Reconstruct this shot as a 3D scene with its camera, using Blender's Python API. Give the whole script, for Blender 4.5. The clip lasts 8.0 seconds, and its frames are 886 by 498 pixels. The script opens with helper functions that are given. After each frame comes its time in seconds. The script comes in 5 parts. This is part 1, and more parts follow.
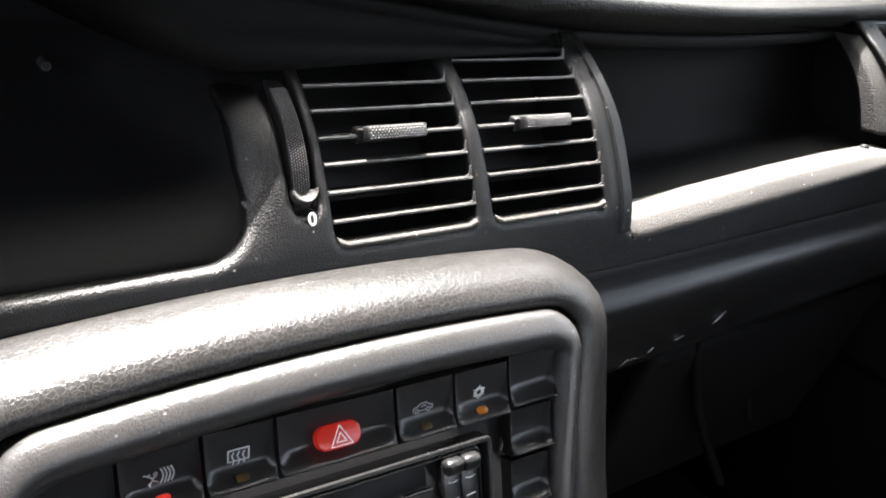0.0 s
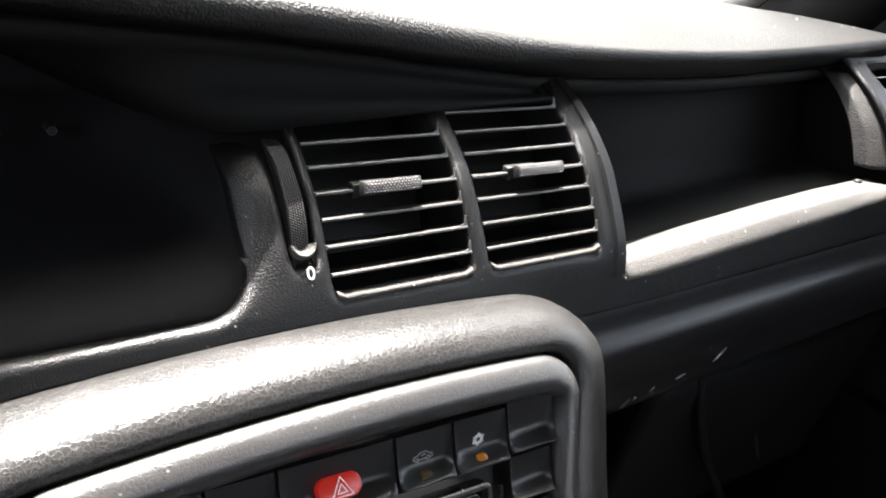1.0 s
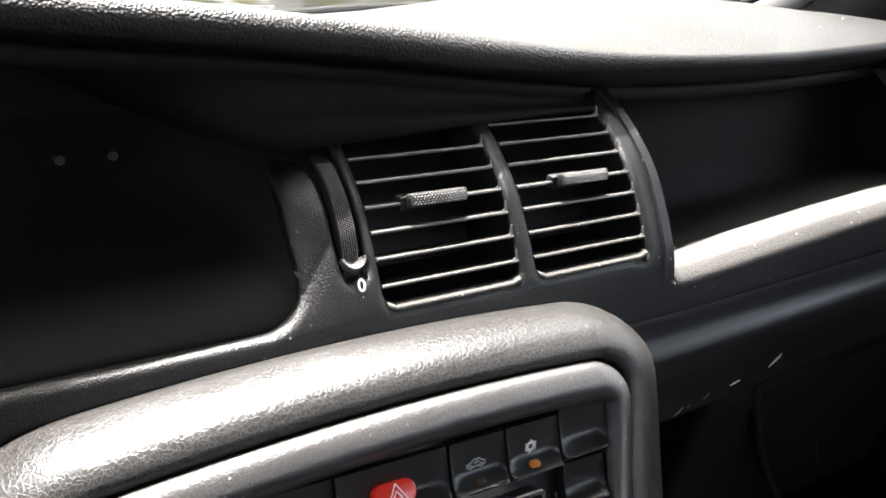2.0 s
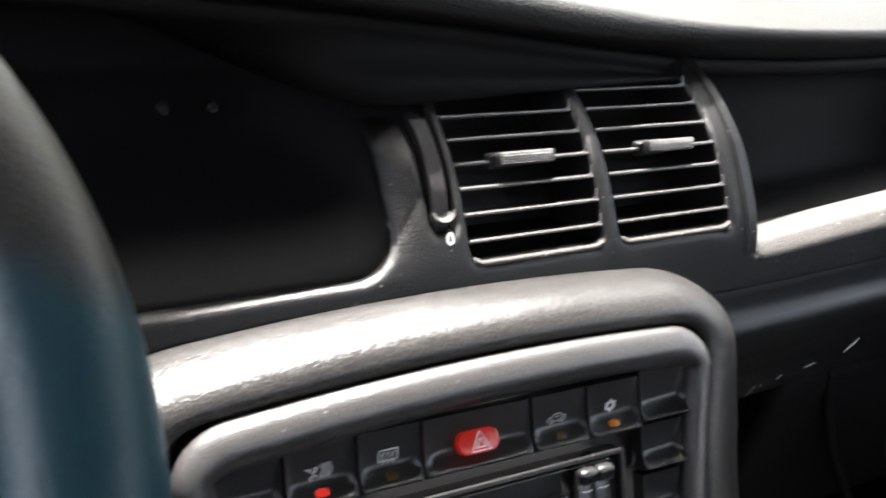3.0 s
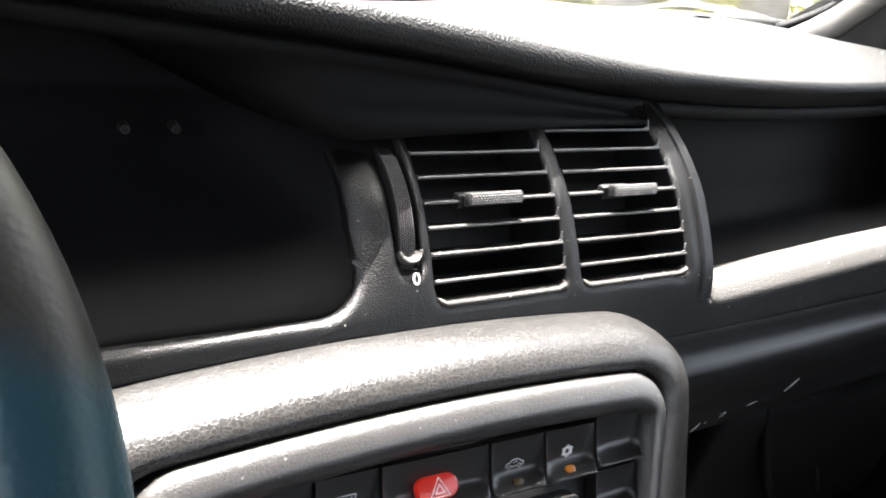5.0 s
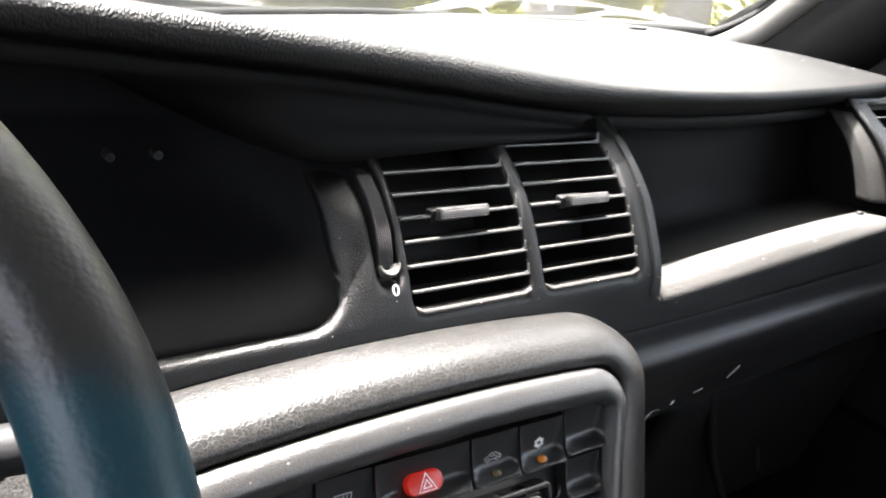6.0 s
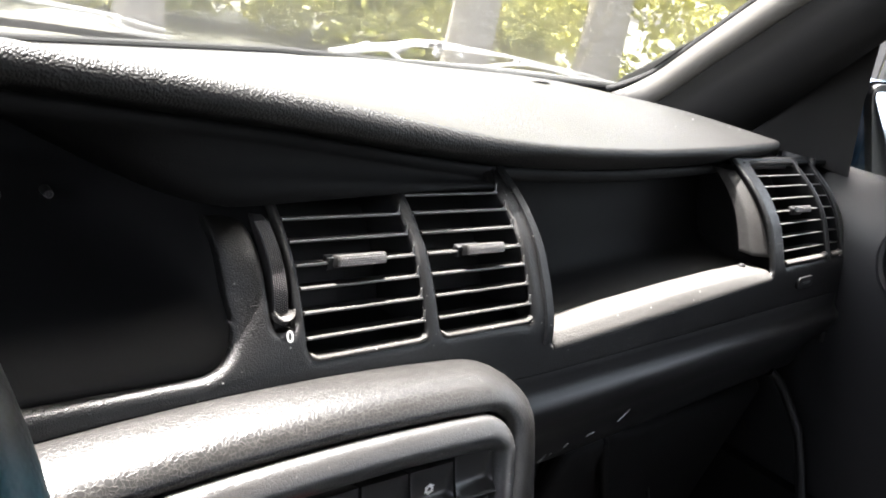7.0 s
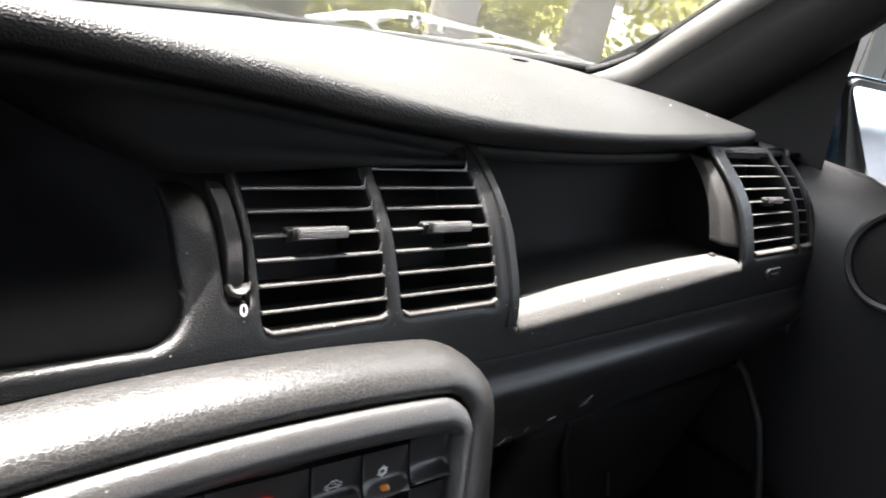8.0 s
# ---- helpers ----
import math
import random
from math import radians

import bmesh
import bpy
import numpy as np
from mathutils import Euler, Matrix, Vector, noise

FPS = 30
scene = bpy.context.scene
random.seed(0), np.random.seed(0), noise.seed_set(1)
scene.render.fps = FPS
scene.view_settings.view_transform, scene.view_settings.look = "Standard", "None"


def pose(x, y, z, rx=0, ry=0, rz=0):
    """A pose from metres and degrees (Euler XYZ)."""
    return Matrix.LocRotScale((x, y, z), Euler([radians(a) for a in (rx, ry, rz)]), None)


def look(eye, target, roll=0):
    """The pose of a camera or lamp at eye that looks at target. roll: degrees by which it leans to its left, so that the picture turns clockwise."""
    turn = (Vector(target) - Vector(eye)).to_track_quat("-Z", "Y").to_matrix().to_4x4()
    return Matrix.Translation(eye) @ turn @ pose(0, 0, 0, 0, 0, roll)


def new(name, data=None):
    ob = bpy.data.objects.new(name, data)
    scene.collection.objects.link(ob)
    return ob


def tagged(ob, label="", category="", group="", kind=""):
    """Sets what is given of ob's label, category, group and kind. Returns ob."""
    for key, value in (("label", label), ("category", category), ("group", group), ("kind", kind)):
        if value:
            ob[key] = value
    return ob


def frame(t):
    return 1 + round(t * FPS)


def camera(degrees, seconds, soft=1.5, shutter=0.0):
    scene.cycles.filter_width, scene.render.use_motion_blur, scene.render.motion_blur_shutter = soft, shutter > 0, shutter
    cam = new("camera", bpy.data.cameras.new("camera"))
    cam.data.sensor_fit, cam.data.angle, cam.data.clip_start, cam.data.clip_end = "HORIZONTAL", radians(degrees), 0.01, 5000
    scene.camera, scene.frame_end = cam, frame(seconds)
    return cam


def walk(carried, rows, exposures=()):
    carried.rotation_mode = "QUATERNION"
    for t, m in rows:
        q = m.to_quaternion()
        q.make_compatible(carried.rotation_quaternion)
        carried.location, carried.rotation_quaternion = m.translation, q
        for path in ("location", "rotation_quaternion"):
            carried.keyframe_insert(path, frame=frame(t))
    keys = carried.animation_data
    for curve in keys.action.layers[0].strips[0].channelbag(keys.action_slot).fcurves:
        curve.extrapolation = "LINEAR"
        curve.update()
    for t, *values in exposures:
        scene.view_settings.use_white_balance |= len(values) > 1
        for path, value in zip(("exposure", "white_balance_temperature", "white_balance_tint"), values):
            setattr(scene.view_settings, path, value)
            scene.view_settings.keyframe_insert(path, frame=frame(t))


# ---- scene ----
cam = camera(58.5, 8.0, soft=1.8, shutter=0.4)
EXPO = 4.05
PATH = [
    (0, (-0.24, -0.287, 0.961), (0.835, 1.165, 0.103), 7.9),
    (0.5, (-0.238, -0.294, 0.966), (0.85, 1.182, 0.166), 6.8),
    (1, (-0.239, -0.293, 0.972), (0.833, 1.203, 0.19), 6.2),
    (1.2, (-0.243, -0.299, 0.967), (0.778, 1.253, 0.225), 3.8),
    (2.3, (-0.2426, -0.2991, 0.972), (0.7295, 1.2769, 0.217), 3.2),
    (2.5, (-0.2436, -0.2981, 0.97), (0.7295, 1.2699, 0.201), 3.5),
    (3, (-0.2641, -0.302, 0.957), (0.599, 1.3252, 0.179), 3.8),
    (3.3, (-0.281, -0.294, 0.956), (0.524, 1.299, 0.053), 4.1),
    (3.5, (-0.276, -0.296, 0.965), (0.552, 1.302, 0.093), 5.1),
    (4, (-0.274, -0.294, 0.965), (0.595, 1.291, 0.11), 5.0),
    (4.5, (-0.269, -0.294, 0.972), (0.627, 1.302, 0.166), 5.1),
    (4.7, (-0.27, -0.292, 0.972), (0.662, 1.3, 0.197), 6.2),
    (5.8, (-0.284, -0.274, 0.979), (0.832, 1.188, 0.194), 11.0),
    (6, (-0.301, -0.297, 0.987), (0.82, 1.181, 0.242), 8.1),
    (6.5, (-0.311, -0.316, 0.991), (0.944, 1.1, 0.344), 10.1),
    (7, (-0.298, -0.306, 0.998), (1.003, 1.077, 0.37), 11.6),
    (7.5, (-0.297, -0.31, 0.995), (0.99, 1.073, 0.34), 12.9),
    (8, (-0.285, -0.301, 0.996), (1.059, 1.02, 0.327), 14.7),
]
walk(cam, [(t, look(eye, target, roll)) for t, eye, target, roll in PATH],
     exposures=[(t, EXPO + e, 6600, 12) for t, e in ((0.0, 0.30), (1.0, 0.27), (2.5, 0.15), (3.5, 0.27), (4.5, 0.58), (6.0, 0.50), (7.0, 0.28), (8.0, 0.14))])

# ---------------------------------------------------------------- light
SUN = Vector((0.05, 0.36, 1.0)).normalized()
world = bpy.data.worlds.new("sky")
world.use_nodes = True
scene.world = world
wn = world.node_tree
sky = wn.nodes.new("ShaderNodeTexSky")
sky.sky_type = "NISHITA"
sky.sun_disc = False
sky.sun_elevation = math.asin(SUN.z)
sky.sun_rotation = math.atan2(SUN.x, SUN.y)
sky.altitude, sky.air_density, sky.dust_density = 50, 0.8, 5.0
hazy = wn.nodes.new("ShaderNodeHueSaturation")
hazy.inputs["Saturation"].default_value = 0.42
wn.links.new(sky.outputs[0], hazy.inputs["Color"])
wn.links.new(hazy.outputs[0], wn.nodes["Background"].inputs[0])
wn.nodes["Background"].inputs[1].default_value = 0.15
sun_data = bpy.data.lights.new("sun", "SUN")
sun_data.energy, sun_data.angle, sun_data.color = 2.9, radians(0.55), (1.0, 0.98, 0.955)
sun = new("sun", sun_data)
sun.matrix_world = look(SUN * 30, (0, 0, 0))


# ---------------------------------------------------------------- materials
def material(name, base, rough=0.5, metal=0.0, vary=0.25, fine=900.0, coarse=12.0, bump=0.15, depth=0.0004,
             spec=0.5, dust=0.0, dust_colour=(0.32, 0.30, 0.27), wrinkle=0.0, wrinkle_scale=190.0, random_tint=0.0, coat=0.0, specks=0.0, crease_dust=0.0, pebble=0.0, pebble_scale=700.0):
    """Principled surface with variation at two scales, fine relief, and optional dust and leather creases."""
    m = bpy.data.materials.new(name)
    m.use_nodes = True
    t = m.node_tree
    n, link = t.nodes, t.links.new
    b = n["Principled BSDF"]
    b.inputs["Metallic"].default_value = metal
    b.inputs["Specular IOR Level"].default_value = spec
    b.inputs["Coat Weight"].default_value = coat
    co = n.new("ShaderNodeTexCoord")
    big = n.new("ShaderNodeTexNoise")
    big.inputs["Scale"].default_value, big.inputs["Detail"].default_value = coarse, 5
    small = n.new("ShaderNodeTexNoise")
    small.inputs["Scale"].default_value, small.inputs["Detail"].default_value = fine, 3
    link(co.outputs["Object"], big.inputs["Vector"])
    link(co.outputs["Object"], small.inputs["Vector"])
    mix = n.new("ShaderNodeMix")
    mix.data_type = "RGBA"
    mix.inputs[6].default_value = (*[c * (1 - vary) for c in base], 1)
    mix.inputs[7].default_value = (*[min(1, c * (1 + vary)) for c in base], 1)
    link(big.outputs["Fac"], mix.inputs[0])
    colour = mix.outputs[2]
    if dust:
        spots = n.new("ShaderNodeMath")
        spots.operation = "MULTIPLY"
        ramp = n.new("ShaderNodeMapRange")
        ramp.inputs[1].default_value, ramp.inputs[2].default_value = 0.45, 0.8
        link(small.outputs["Fac"], ramp.inputs[0])
        link(ramp.outputs[0], spots.inputs[0])
        spots.inputs[1].default_value = dust
        over = n.new("ShaderNodeMix")
        over.data_type = "RGBA"
        link(spots.outputs[0], over.inputs[0])
        link(colour, over.inputs[6])
        over.inputs[7].default_value = (*dust_colour, 1)
        colour = over.outputs[2]
    if specks:
        bits = n.new("ShaderNodeTexVoronoi")
        bits.inputs["Scale"].default_value = 161
        link(co.outputs["Object"], bits.inputs["Vector"])
        near = n.new("ShaderNodeMapRange")
        near.inputs[1].default_value, near.inputs[2].default_value, near.inputs[3].default_value, near.inputs[4].default_value = 0.05, 0.12, 1.0, 0.0
        link(bits.outputs["Distance"], near.inputs[0])
        patch = n.new("ShaderNodeTexNoise")
        patch.inputs["Scale"].default_value = 55
        link(co.outputs["Object"], patch.inputs["Vector"])
        where = n.new("ShaderNodeMapRange")
        where.inputs[1].default_value, where.inputs[2].default_value = 0.49, 0.58
        link(patch.outputs["Fac"], where.inputs[0])
        amount = n.new("ShaderNodeMath")
        amount.operation = "MULTIPLY"
        link(near.outputs[0], amount.inputs[0])
        link(where.outputs[0], amount.inputs[1])
        fleck = n.new("ShaderNodeMix")
        fleck.data_type = "RGBA"
        link(amount.outputs[0], fleck.inputs[0])
        link(colour, fleck.inputs[6])
        fleck.inputs[7].default_value = (0.30 * specks, 0.29 * specks, 0.27 * specks, 1)
        colour = fleck.outputs[2]
    if random_tint:
        info = n.new("ShaderNodeObjectInfo")
        hsv = n.new("ShaderNodeHueSaturation")
        span = n.new("ShaderNodeMapRange")
        span.inputs[3].default_value, span.inputs[4].default_value = 1 - random_tint, 1 + random_tint
        link(info.outputs["Random"], span.inputs[0])
        link(span.outputs[0], hsv.inputs["Value"])
        link(colour, hsv.inputs["Color"])
        colour = hsv.outputs[0]
    link(colour, b.inputs["Base Color"])
    rr = n.new("ShaderNodeMapRange")
    rr.inputs[3].default_value, rr.inputs[4].default_value = max(0.02, rough - 0.07), min(1, rough + 0.09)
    link(big.outputs["Fac"], rr.inputs[0])
    link(rr.outputs[0], b.inputs["Roughness"])
    bp = n.new("ShaderNodeBump")
    bp.inputs["Strength"].default_value, bp.inputs["Distance"].default_value = bump, depth
    height = small.outputs["Fac"]
    if pebble:
        grains = n.new("ShaderNodeTexVoronoi")
        grains.feature = "SMOOTH_F1"
        grains.inputs["Scale"].default_value, grains.inputs["Smoothness"].default_value = pebble_scale, 0.35
        link(co.outputs["Object"], grains.inputs["Vector"])
        pile = n.new("ShaderNodeMath")
        pile.operation = "MULTIPLY_ADD"
        pile.inputs[1].default_value = -pebble
        link(grains.outputs["Distance"], pile.inputs[0])
        link(small.outputs["Fac"], pile.inputs[2])
        height = pile.outputs[0]
    if wrinkle:
        warp = n.new("ShaderNodeTexNoise")
        warp.inputs["Scale"].default_value, warp.inputs["Detail"].default_value = wrinkle_scale * 0.45, 3
        link(co.outputs["Object"], warp.inputs["Vector"])
        vm = n.new("ShaderNodeVectorMath")
        vm.operation = "SCALE"
        vm.inputs["Scale"].default_value = 2.2 / wrinkle_scale
        link(warp.outputs["Color"], vm.inputs[0])
        va = n.new("ShaderNodeVectorMath")
        link(vm.outputs[0], va.inputs[0])
        link(co.outputs["Object"], va.inputs[1])
        cells = n.new("ShaderNodeTexVoronoi")
        cells.feature = "DISTANCE_TO_EDGE"
        cells.inputs["Scale"].default_value = wrinkle_scale
        link(va.outputs[0], cells.inputs["Vector"])
        crease = n.new("ShaderNodeMapRange")
        crease.inputs[1].default_value, crease.inputs[2].default_value = 0.0, 0.13
        link(cells.outputs["Distance"], crease.inputs[0])
        add = n.new("ShaderNodeMath")
        add.operation = "MULTIPLY_ADD"
        add.inputs[1].default_value = wrinkle
        link(crease.outputs[0], add.inputs[0])
        link(height, add.inputs[2])
        height = add.outputs[0]
        if crease_dust:
            inv = n.new("ShaderNodeMapRange")
            inv.inputs[3].default_value, inv.inputs[4].default_value = crease_dust, 0.0
            link(crease.outputs[0], inv.inputs[0])
            worn = n.new("ShaderNodeMix")
            worn.data_type = "RGBA"
            link(inv.outputs[0], worn.inputs[0])
            link(colour, worn.inputs[6])
            worn.inputs[7].default_value = (*[c * 0.55 for c in dust_colour], 1)
            link(worn.outputs[2], b.inputs["Base Color"])
    link(height, bp.inputs["Height"])
    link(bp.outputs[0], b.inputs["Normal"])
    return m


def glow(name, base, colour, strength):
    m = material(name, base, 0.25, vary=0.1)
    b = m.node_tree.nodes["Principled BSDF"]
    b.inputs["Emission Color"].default_value = (*colour, 1)
    b.inputs["Emission Strength"].default_value = strength
    return m


def pane(name, tint, rough=0.0, film=0.0):
    """Thin glass: see-through, glossy by Fresnel, with a little dust film."""
    m = bpy.data.materials.new(name)
    m.use_nodes = True
    n, link = m.node_tree.nodes, m.node_tree.links.new
    n.remove(n["Principled BSDF"])
    clear = n.new("ShaderNodeBsdfTransparent")
    clear.inputs[0].default_value = (*tint, 1)
    gloss = n.new("ShaderNodeBsdfGlossy")
    gloss.inputs["Roughness"].default_value = rough
    fres = n.new("ShaderNodeFresnel")
    fres.inputs[0].default_value = 1.45
    mix = n.new("ShaderNodeMixShader")
    link(fres.outputs[0], mix.inputs[0])
    link(clear.outputs[0], mix.inputs[1])
    link(gloss.outputs[0], mix.inputs[2])
    last = mix.outputs[0]
    if film:
        dirt = n.new("ShaderNodeBsdfDiffuse")
        dirt.inputs[0].default_value = (0.6, 0.6, 0.58, 1)
        noise_tex = n.new("ShaderNodeTexNoise")
        noise_tex.inputs["Scale"].default_value = 9
        amount = n.new("ShaderNodeMapRange")
        amount.inputs[3].default_value, amount.inputs[4].default_value = film * 0.5, film * 1.5
        link(noise_tex.outputs["Fac"], amount.inputs[0])
        haze = n.new("ShaderNodeMixShader")
        link(amount.outputs[0], haze.inputs[0])
        link(last, haze.inputs[1])
        link(dirt.outputs[0], haze.inputs[2])
        last = haze.outputs[0]
    link(last, n["Material Output"].inputs[0])
    return m


DASH = material("dash_soft_plastic", (0.0056, 0.0054, 0.0051), 0.46, bump=0.7, fine=1100, depth=0.0003, dust=0.025, spec=0.30, pebble=2.4, pebble_scale=700)
FASCIA = material("fascia_plastic", (0.0026, 0.0025, 0.0025), 0.37, bump=0.44, fine=1700, depth=0.0003, dust=0.006, spec=0.40, specks=1.0, pebble=2.0, pebble_scale=1400)
# The pale tone also carries the sunlight on the vent sills.
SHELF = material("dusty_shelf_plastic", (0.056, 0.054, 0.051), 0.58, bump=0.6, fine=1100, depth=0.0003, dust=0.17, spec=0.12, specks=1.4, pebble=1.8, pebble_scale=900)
FLANK = material("stippled_flank_plastic", (0.020, 0.019, 0.018), 0.55, bump=0.6, fine=1200, depth=0.0004, dust=0.06, spec=0.25, pebble=2.2, pebble_scale=950)
LOWER = material("lower_dash_plastic", (0.0060, 0.0059, 0.0060), 0.42, spec=0.45, bump=0.2, fine=1000, depth=0.0003)
PAD = material("console_leather_grain", (0.0118, 0.0114, 0.0110), 0.31, bump=0.20, fine=900, depth=0.00025, crease_dust=0.14, wrinkle=-3.0, wrinkle_scale=480, dust=0.02, spec=0.45)
BEZEL = material("bezel_worn_plastic", (0.0215, 0.0206, 0.0198), 0.36, bump=0.2, fine=900, depth=0.0002, wrinkle=2.2, wrinkle_scale=420, dust=0.06, spec=0.85, specks=0.5)
BLACK = material("matt_black_plastic", (0.010, 0.010, 0.0105), 0.55, bump=0.2, spec=0.2)
SWITCH = material("switch_plastic", (0.0120, 0.0118, 0.0118), 0.34, bump=0.15, fine=1600, depth=0.0002, dust=0.04, spec=0.65)
SLAT = material("vent_slat_plastic", (0.030, 0.029, 0.028), 0.40, spec=0.9, bump=0.15, fine=1200, dust=0.20, dust_colour=(0.4, 0.36, 0.3))
TAB = material("vent_tab_plastic", (0.024, 0.023, 0.022), 0.40, bump=0.3, fine=1500)
GRIP = material("worn_grip_plastic", (0.13, 0.12, 0.118), 0.35, bump=0.2, fine=1500)
RADIO = material("radio_satin_plastic", (0.0060, 0.0060, 0.0060), 0.36, bump=0.08, spec=0.35)
KEY = material("radio_key_plastic", (0.012, 0.012, 0.012), 0.27, bump=0.1, spec=0.55)
WHITE = material("white_print", (0.85, 0.85, 0.84), 0.5, vary=0.08)
DIM = material("dim_grey_print", (0.55, 0.55, 0.55), 0.5, vary=0.1)
REDPRINT = material("red_print", (0.5, 0.03, 0.02), 0.45, vary=0.1)
# Faint emission replaces the sunlight that misses the hazard lens.
RED = glow("red_lens", (0.30, 0.014, 0.01), (1.0, 0.04, 0.02), 0.0100)
REDLAMP = glow("red_lamp_lens", (0.5, 0.02, 0.02), (1.0, 0.06, 0.03), 0.020)
AMBER = glow("amber_lamp_lens", (0.09, 0.030, 0.003), (1.0, 0.36, 0.03), 0.0085)
DIMAMBER = material("unlit_amber_lens", (0.055, 0.032, 0.005), 0.35)
WHEEL = material("steering_leather", (0.0086, 0.0086, 0.0088), 0.42, spec=0.34, vary=0.3, bump=0.22, fine=700, coarse=30, depth=0.0004, pebble=1.6, pebble_scale=520)


def teal_below(m, at, along, colour, soft):
    """Mixes teal into the leather below a soft uneven line."""
    n, link = m.node_tree.nodes, m.node_tree.links.new
    b = n["Principled BSDF"]
    plain = b.inputs["Base Color"].links[0].from_socket
    co = n.new("ShaderNodeTexCoord")
    off = n.new("ShaderNodeVectorMath")
    off.operation = "SUBTRACT"
    off.inputs[1].default_value = at
    link(co.outputs["Object"], off.inputs[0])
    dot = n.new("ShaderNodeVectorMath")
    dot.operation = "DOT_PRODUCT"
    dot.inputs[1].default_value = along
    link(off.outputs[0], dot.inputs[0])
    blot = n.new("ShaderNodeTexNoise")
    blot.inputs["Scale"].default_value = 60
    link(co.outputs["Object"], blot.inputs["Vector"])
    edge = n.new("ShaderNodeMath")
    edge.operation = "MULTIPLY_ADD"
    edge.inputs[1].default_value = soft * 1.6
    link(blot.outputs["Fac"], edge.inputs[0])
    link(dot.outputs["Value"], edge.inputs[2])
    ramp = n.new("ShaderNodeMapRange")
    ramp.interpolation_type = "SMOOTHSTEP"
    ramp.inputs[1].default_value, ramp.inputs[2].default_value = soft * 1.8, -soft * 0.2
    link(edge.outputs[0], ramp.inputs[0])
    mix = n.new("ShaderNodeMix")
    mix.data_type = "RGBA"
    link(ramp.outputs[0], mix.inputs[0])
    link(plain, mix.inputs[6])
    mix.inputs[7].default_value = (*colour, 1)
    link(mix.outputs[2], b.inputs["Base Color"])


CLUSTER = material("smoked_cluster_lens", (0.0050, 0.0050, 0.0051), 0.60, spec=0.06, bump=0.03)
GLASS = pane("window_glass", (0.88, 0.9, 0.87), 0.0, 0.44)
SIDEGLASS = pane("side_window_glass", (0.60, 0.64, 0.63), 0.0, 0.02)
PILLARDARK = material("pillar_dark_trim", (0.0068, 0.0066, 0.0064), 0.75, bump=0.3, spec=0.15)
# Near black for the shade inside the shelf and under the lip.
SHADE_TONED = material("shade_toned_plastic", (0.0040, 0.0039, 0.0038), 0.65, bump=0.3, spec=0.12)
# Lighter copy of the pillar plastic for the strip in the sun.
PILLAR_LIT = material("pillar_sunlit_trim_plastic", (0.046, 0.043, 0.038), 0.6, bump=0.3)
DOOR = material("door_trim_plastic", (0.0044, 0.0047, 0.0058), 0.5, bump=0.3, fine=900, spec=0.4)
CLOTH = material("headliner_cloth", (0.13, 0.127, 0.122), 0.9, bump=0.4)
CARPET = material("floor_carpet", (0.035, 0.034, 0.033), 0.95, bump=0.6)
RUBBER = material("seal_rubber", (0.006, 0.006, 0.006), 0.8, spec=0.2)
WIPER = material("wiper_painted_metal", (0.18, 0.178, 0.172), 0.35, bump=0.1)
COWL = material("cowl_plastic", (0.16, 0.16, 0.155), 0.45, bump=0.3)
PAINT = material("blue_car_paint", (0.012, 0.035, 0.065), 0.25, coat=0.6, bump=0.02)
CHROME = material("mirror_silver", (0.40, 0.44, 0.49), 0.03, metal=1.0, vary=0.02, bump=0.0)
BARK = material("tree_bark", (0.23, 0.205, 0.175), 0.85, vary=0.5, coarse=6, fine=60, bump=0.9, depth=0.02)
LEAF = material("leaf_green", (0.33, 0.34, 0.12), 0.5, vary=0.5, coarse=3, fine=40, bump=0.2)
def leafy(m):
    """Lets light through a leaf."""
    n, link = m.node_tree.nodes, m.node_tree.links.new
    b = n["Principled BSDF"]
    thin = n.new("ShaderNodeBsdfTranslucent")
    thin.inputs[0].default_value = (0.58, 0.55, 0.19, 1)
    mix = n.new("ShaderNodeMixShader")
    mix.inputs[0].default_value = 0.5
    link(b.outputs[0], mix.inputs[1])
    link(thin.outputs[0], mix.inputs[2])
    link(mix.outputs[0], n["Material Output"].inputs[0])


leafy(LEAF)
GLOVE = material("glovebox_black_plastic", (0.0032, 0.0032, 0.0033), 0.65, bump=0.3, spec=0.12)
GRASS = material("rough_grass_ground", (0.05, 0.049, 0.036), 0.9, vary=0.5, coarse=1.5, fine=30, bump=0.8, depth=0.03)


# ---------------------------------------------------------------- builders
def thing(name, at, label, category, group="", kind=""):
    ob = new(name)
    ob.location = at
    ob.empty_display_size = 0.02
    return tagged(ob, label, category, group, kind)


def root_place(ob):
    p = Vector((0, 0, 0))
    while ob is not None:
        p = p + Vector(ob.location)
        ob = ob.parent
    return p


def link_mesh(name, me, mat, parent, label="", smooth=True):
    if parent is not None:
        me.transform(Matrix.Translation(-root_place(parent)))
    if mat is not None:
        me.materials.append(mat)
    if smooth:
        me.polygons.foreach_set("use_smooth", [True] * len(me.polygons))
    ob = new(name, me)
    ob.parent = parent
    return tagged(ob, label)


def part(name, bm, mat, parent, label="", smooth=True, angle=40):
    """Links a bmesh in world metres as one mesh under its thing or part."""
    bmesh.ops.recalc_face_normals(bm, faces=bm.faces)
    if smooth:
        for e in bm.edges:
            if len(e.link_faces) == 2 and e.calc_face_angle(0) > radians(angle):
                e.smooth = False
    me = bpy.data.meshes.new(name)
    bm.to_mesh(me)
    bm.free()
    return link_mesh(name, me, mat, parent, label, smooth)


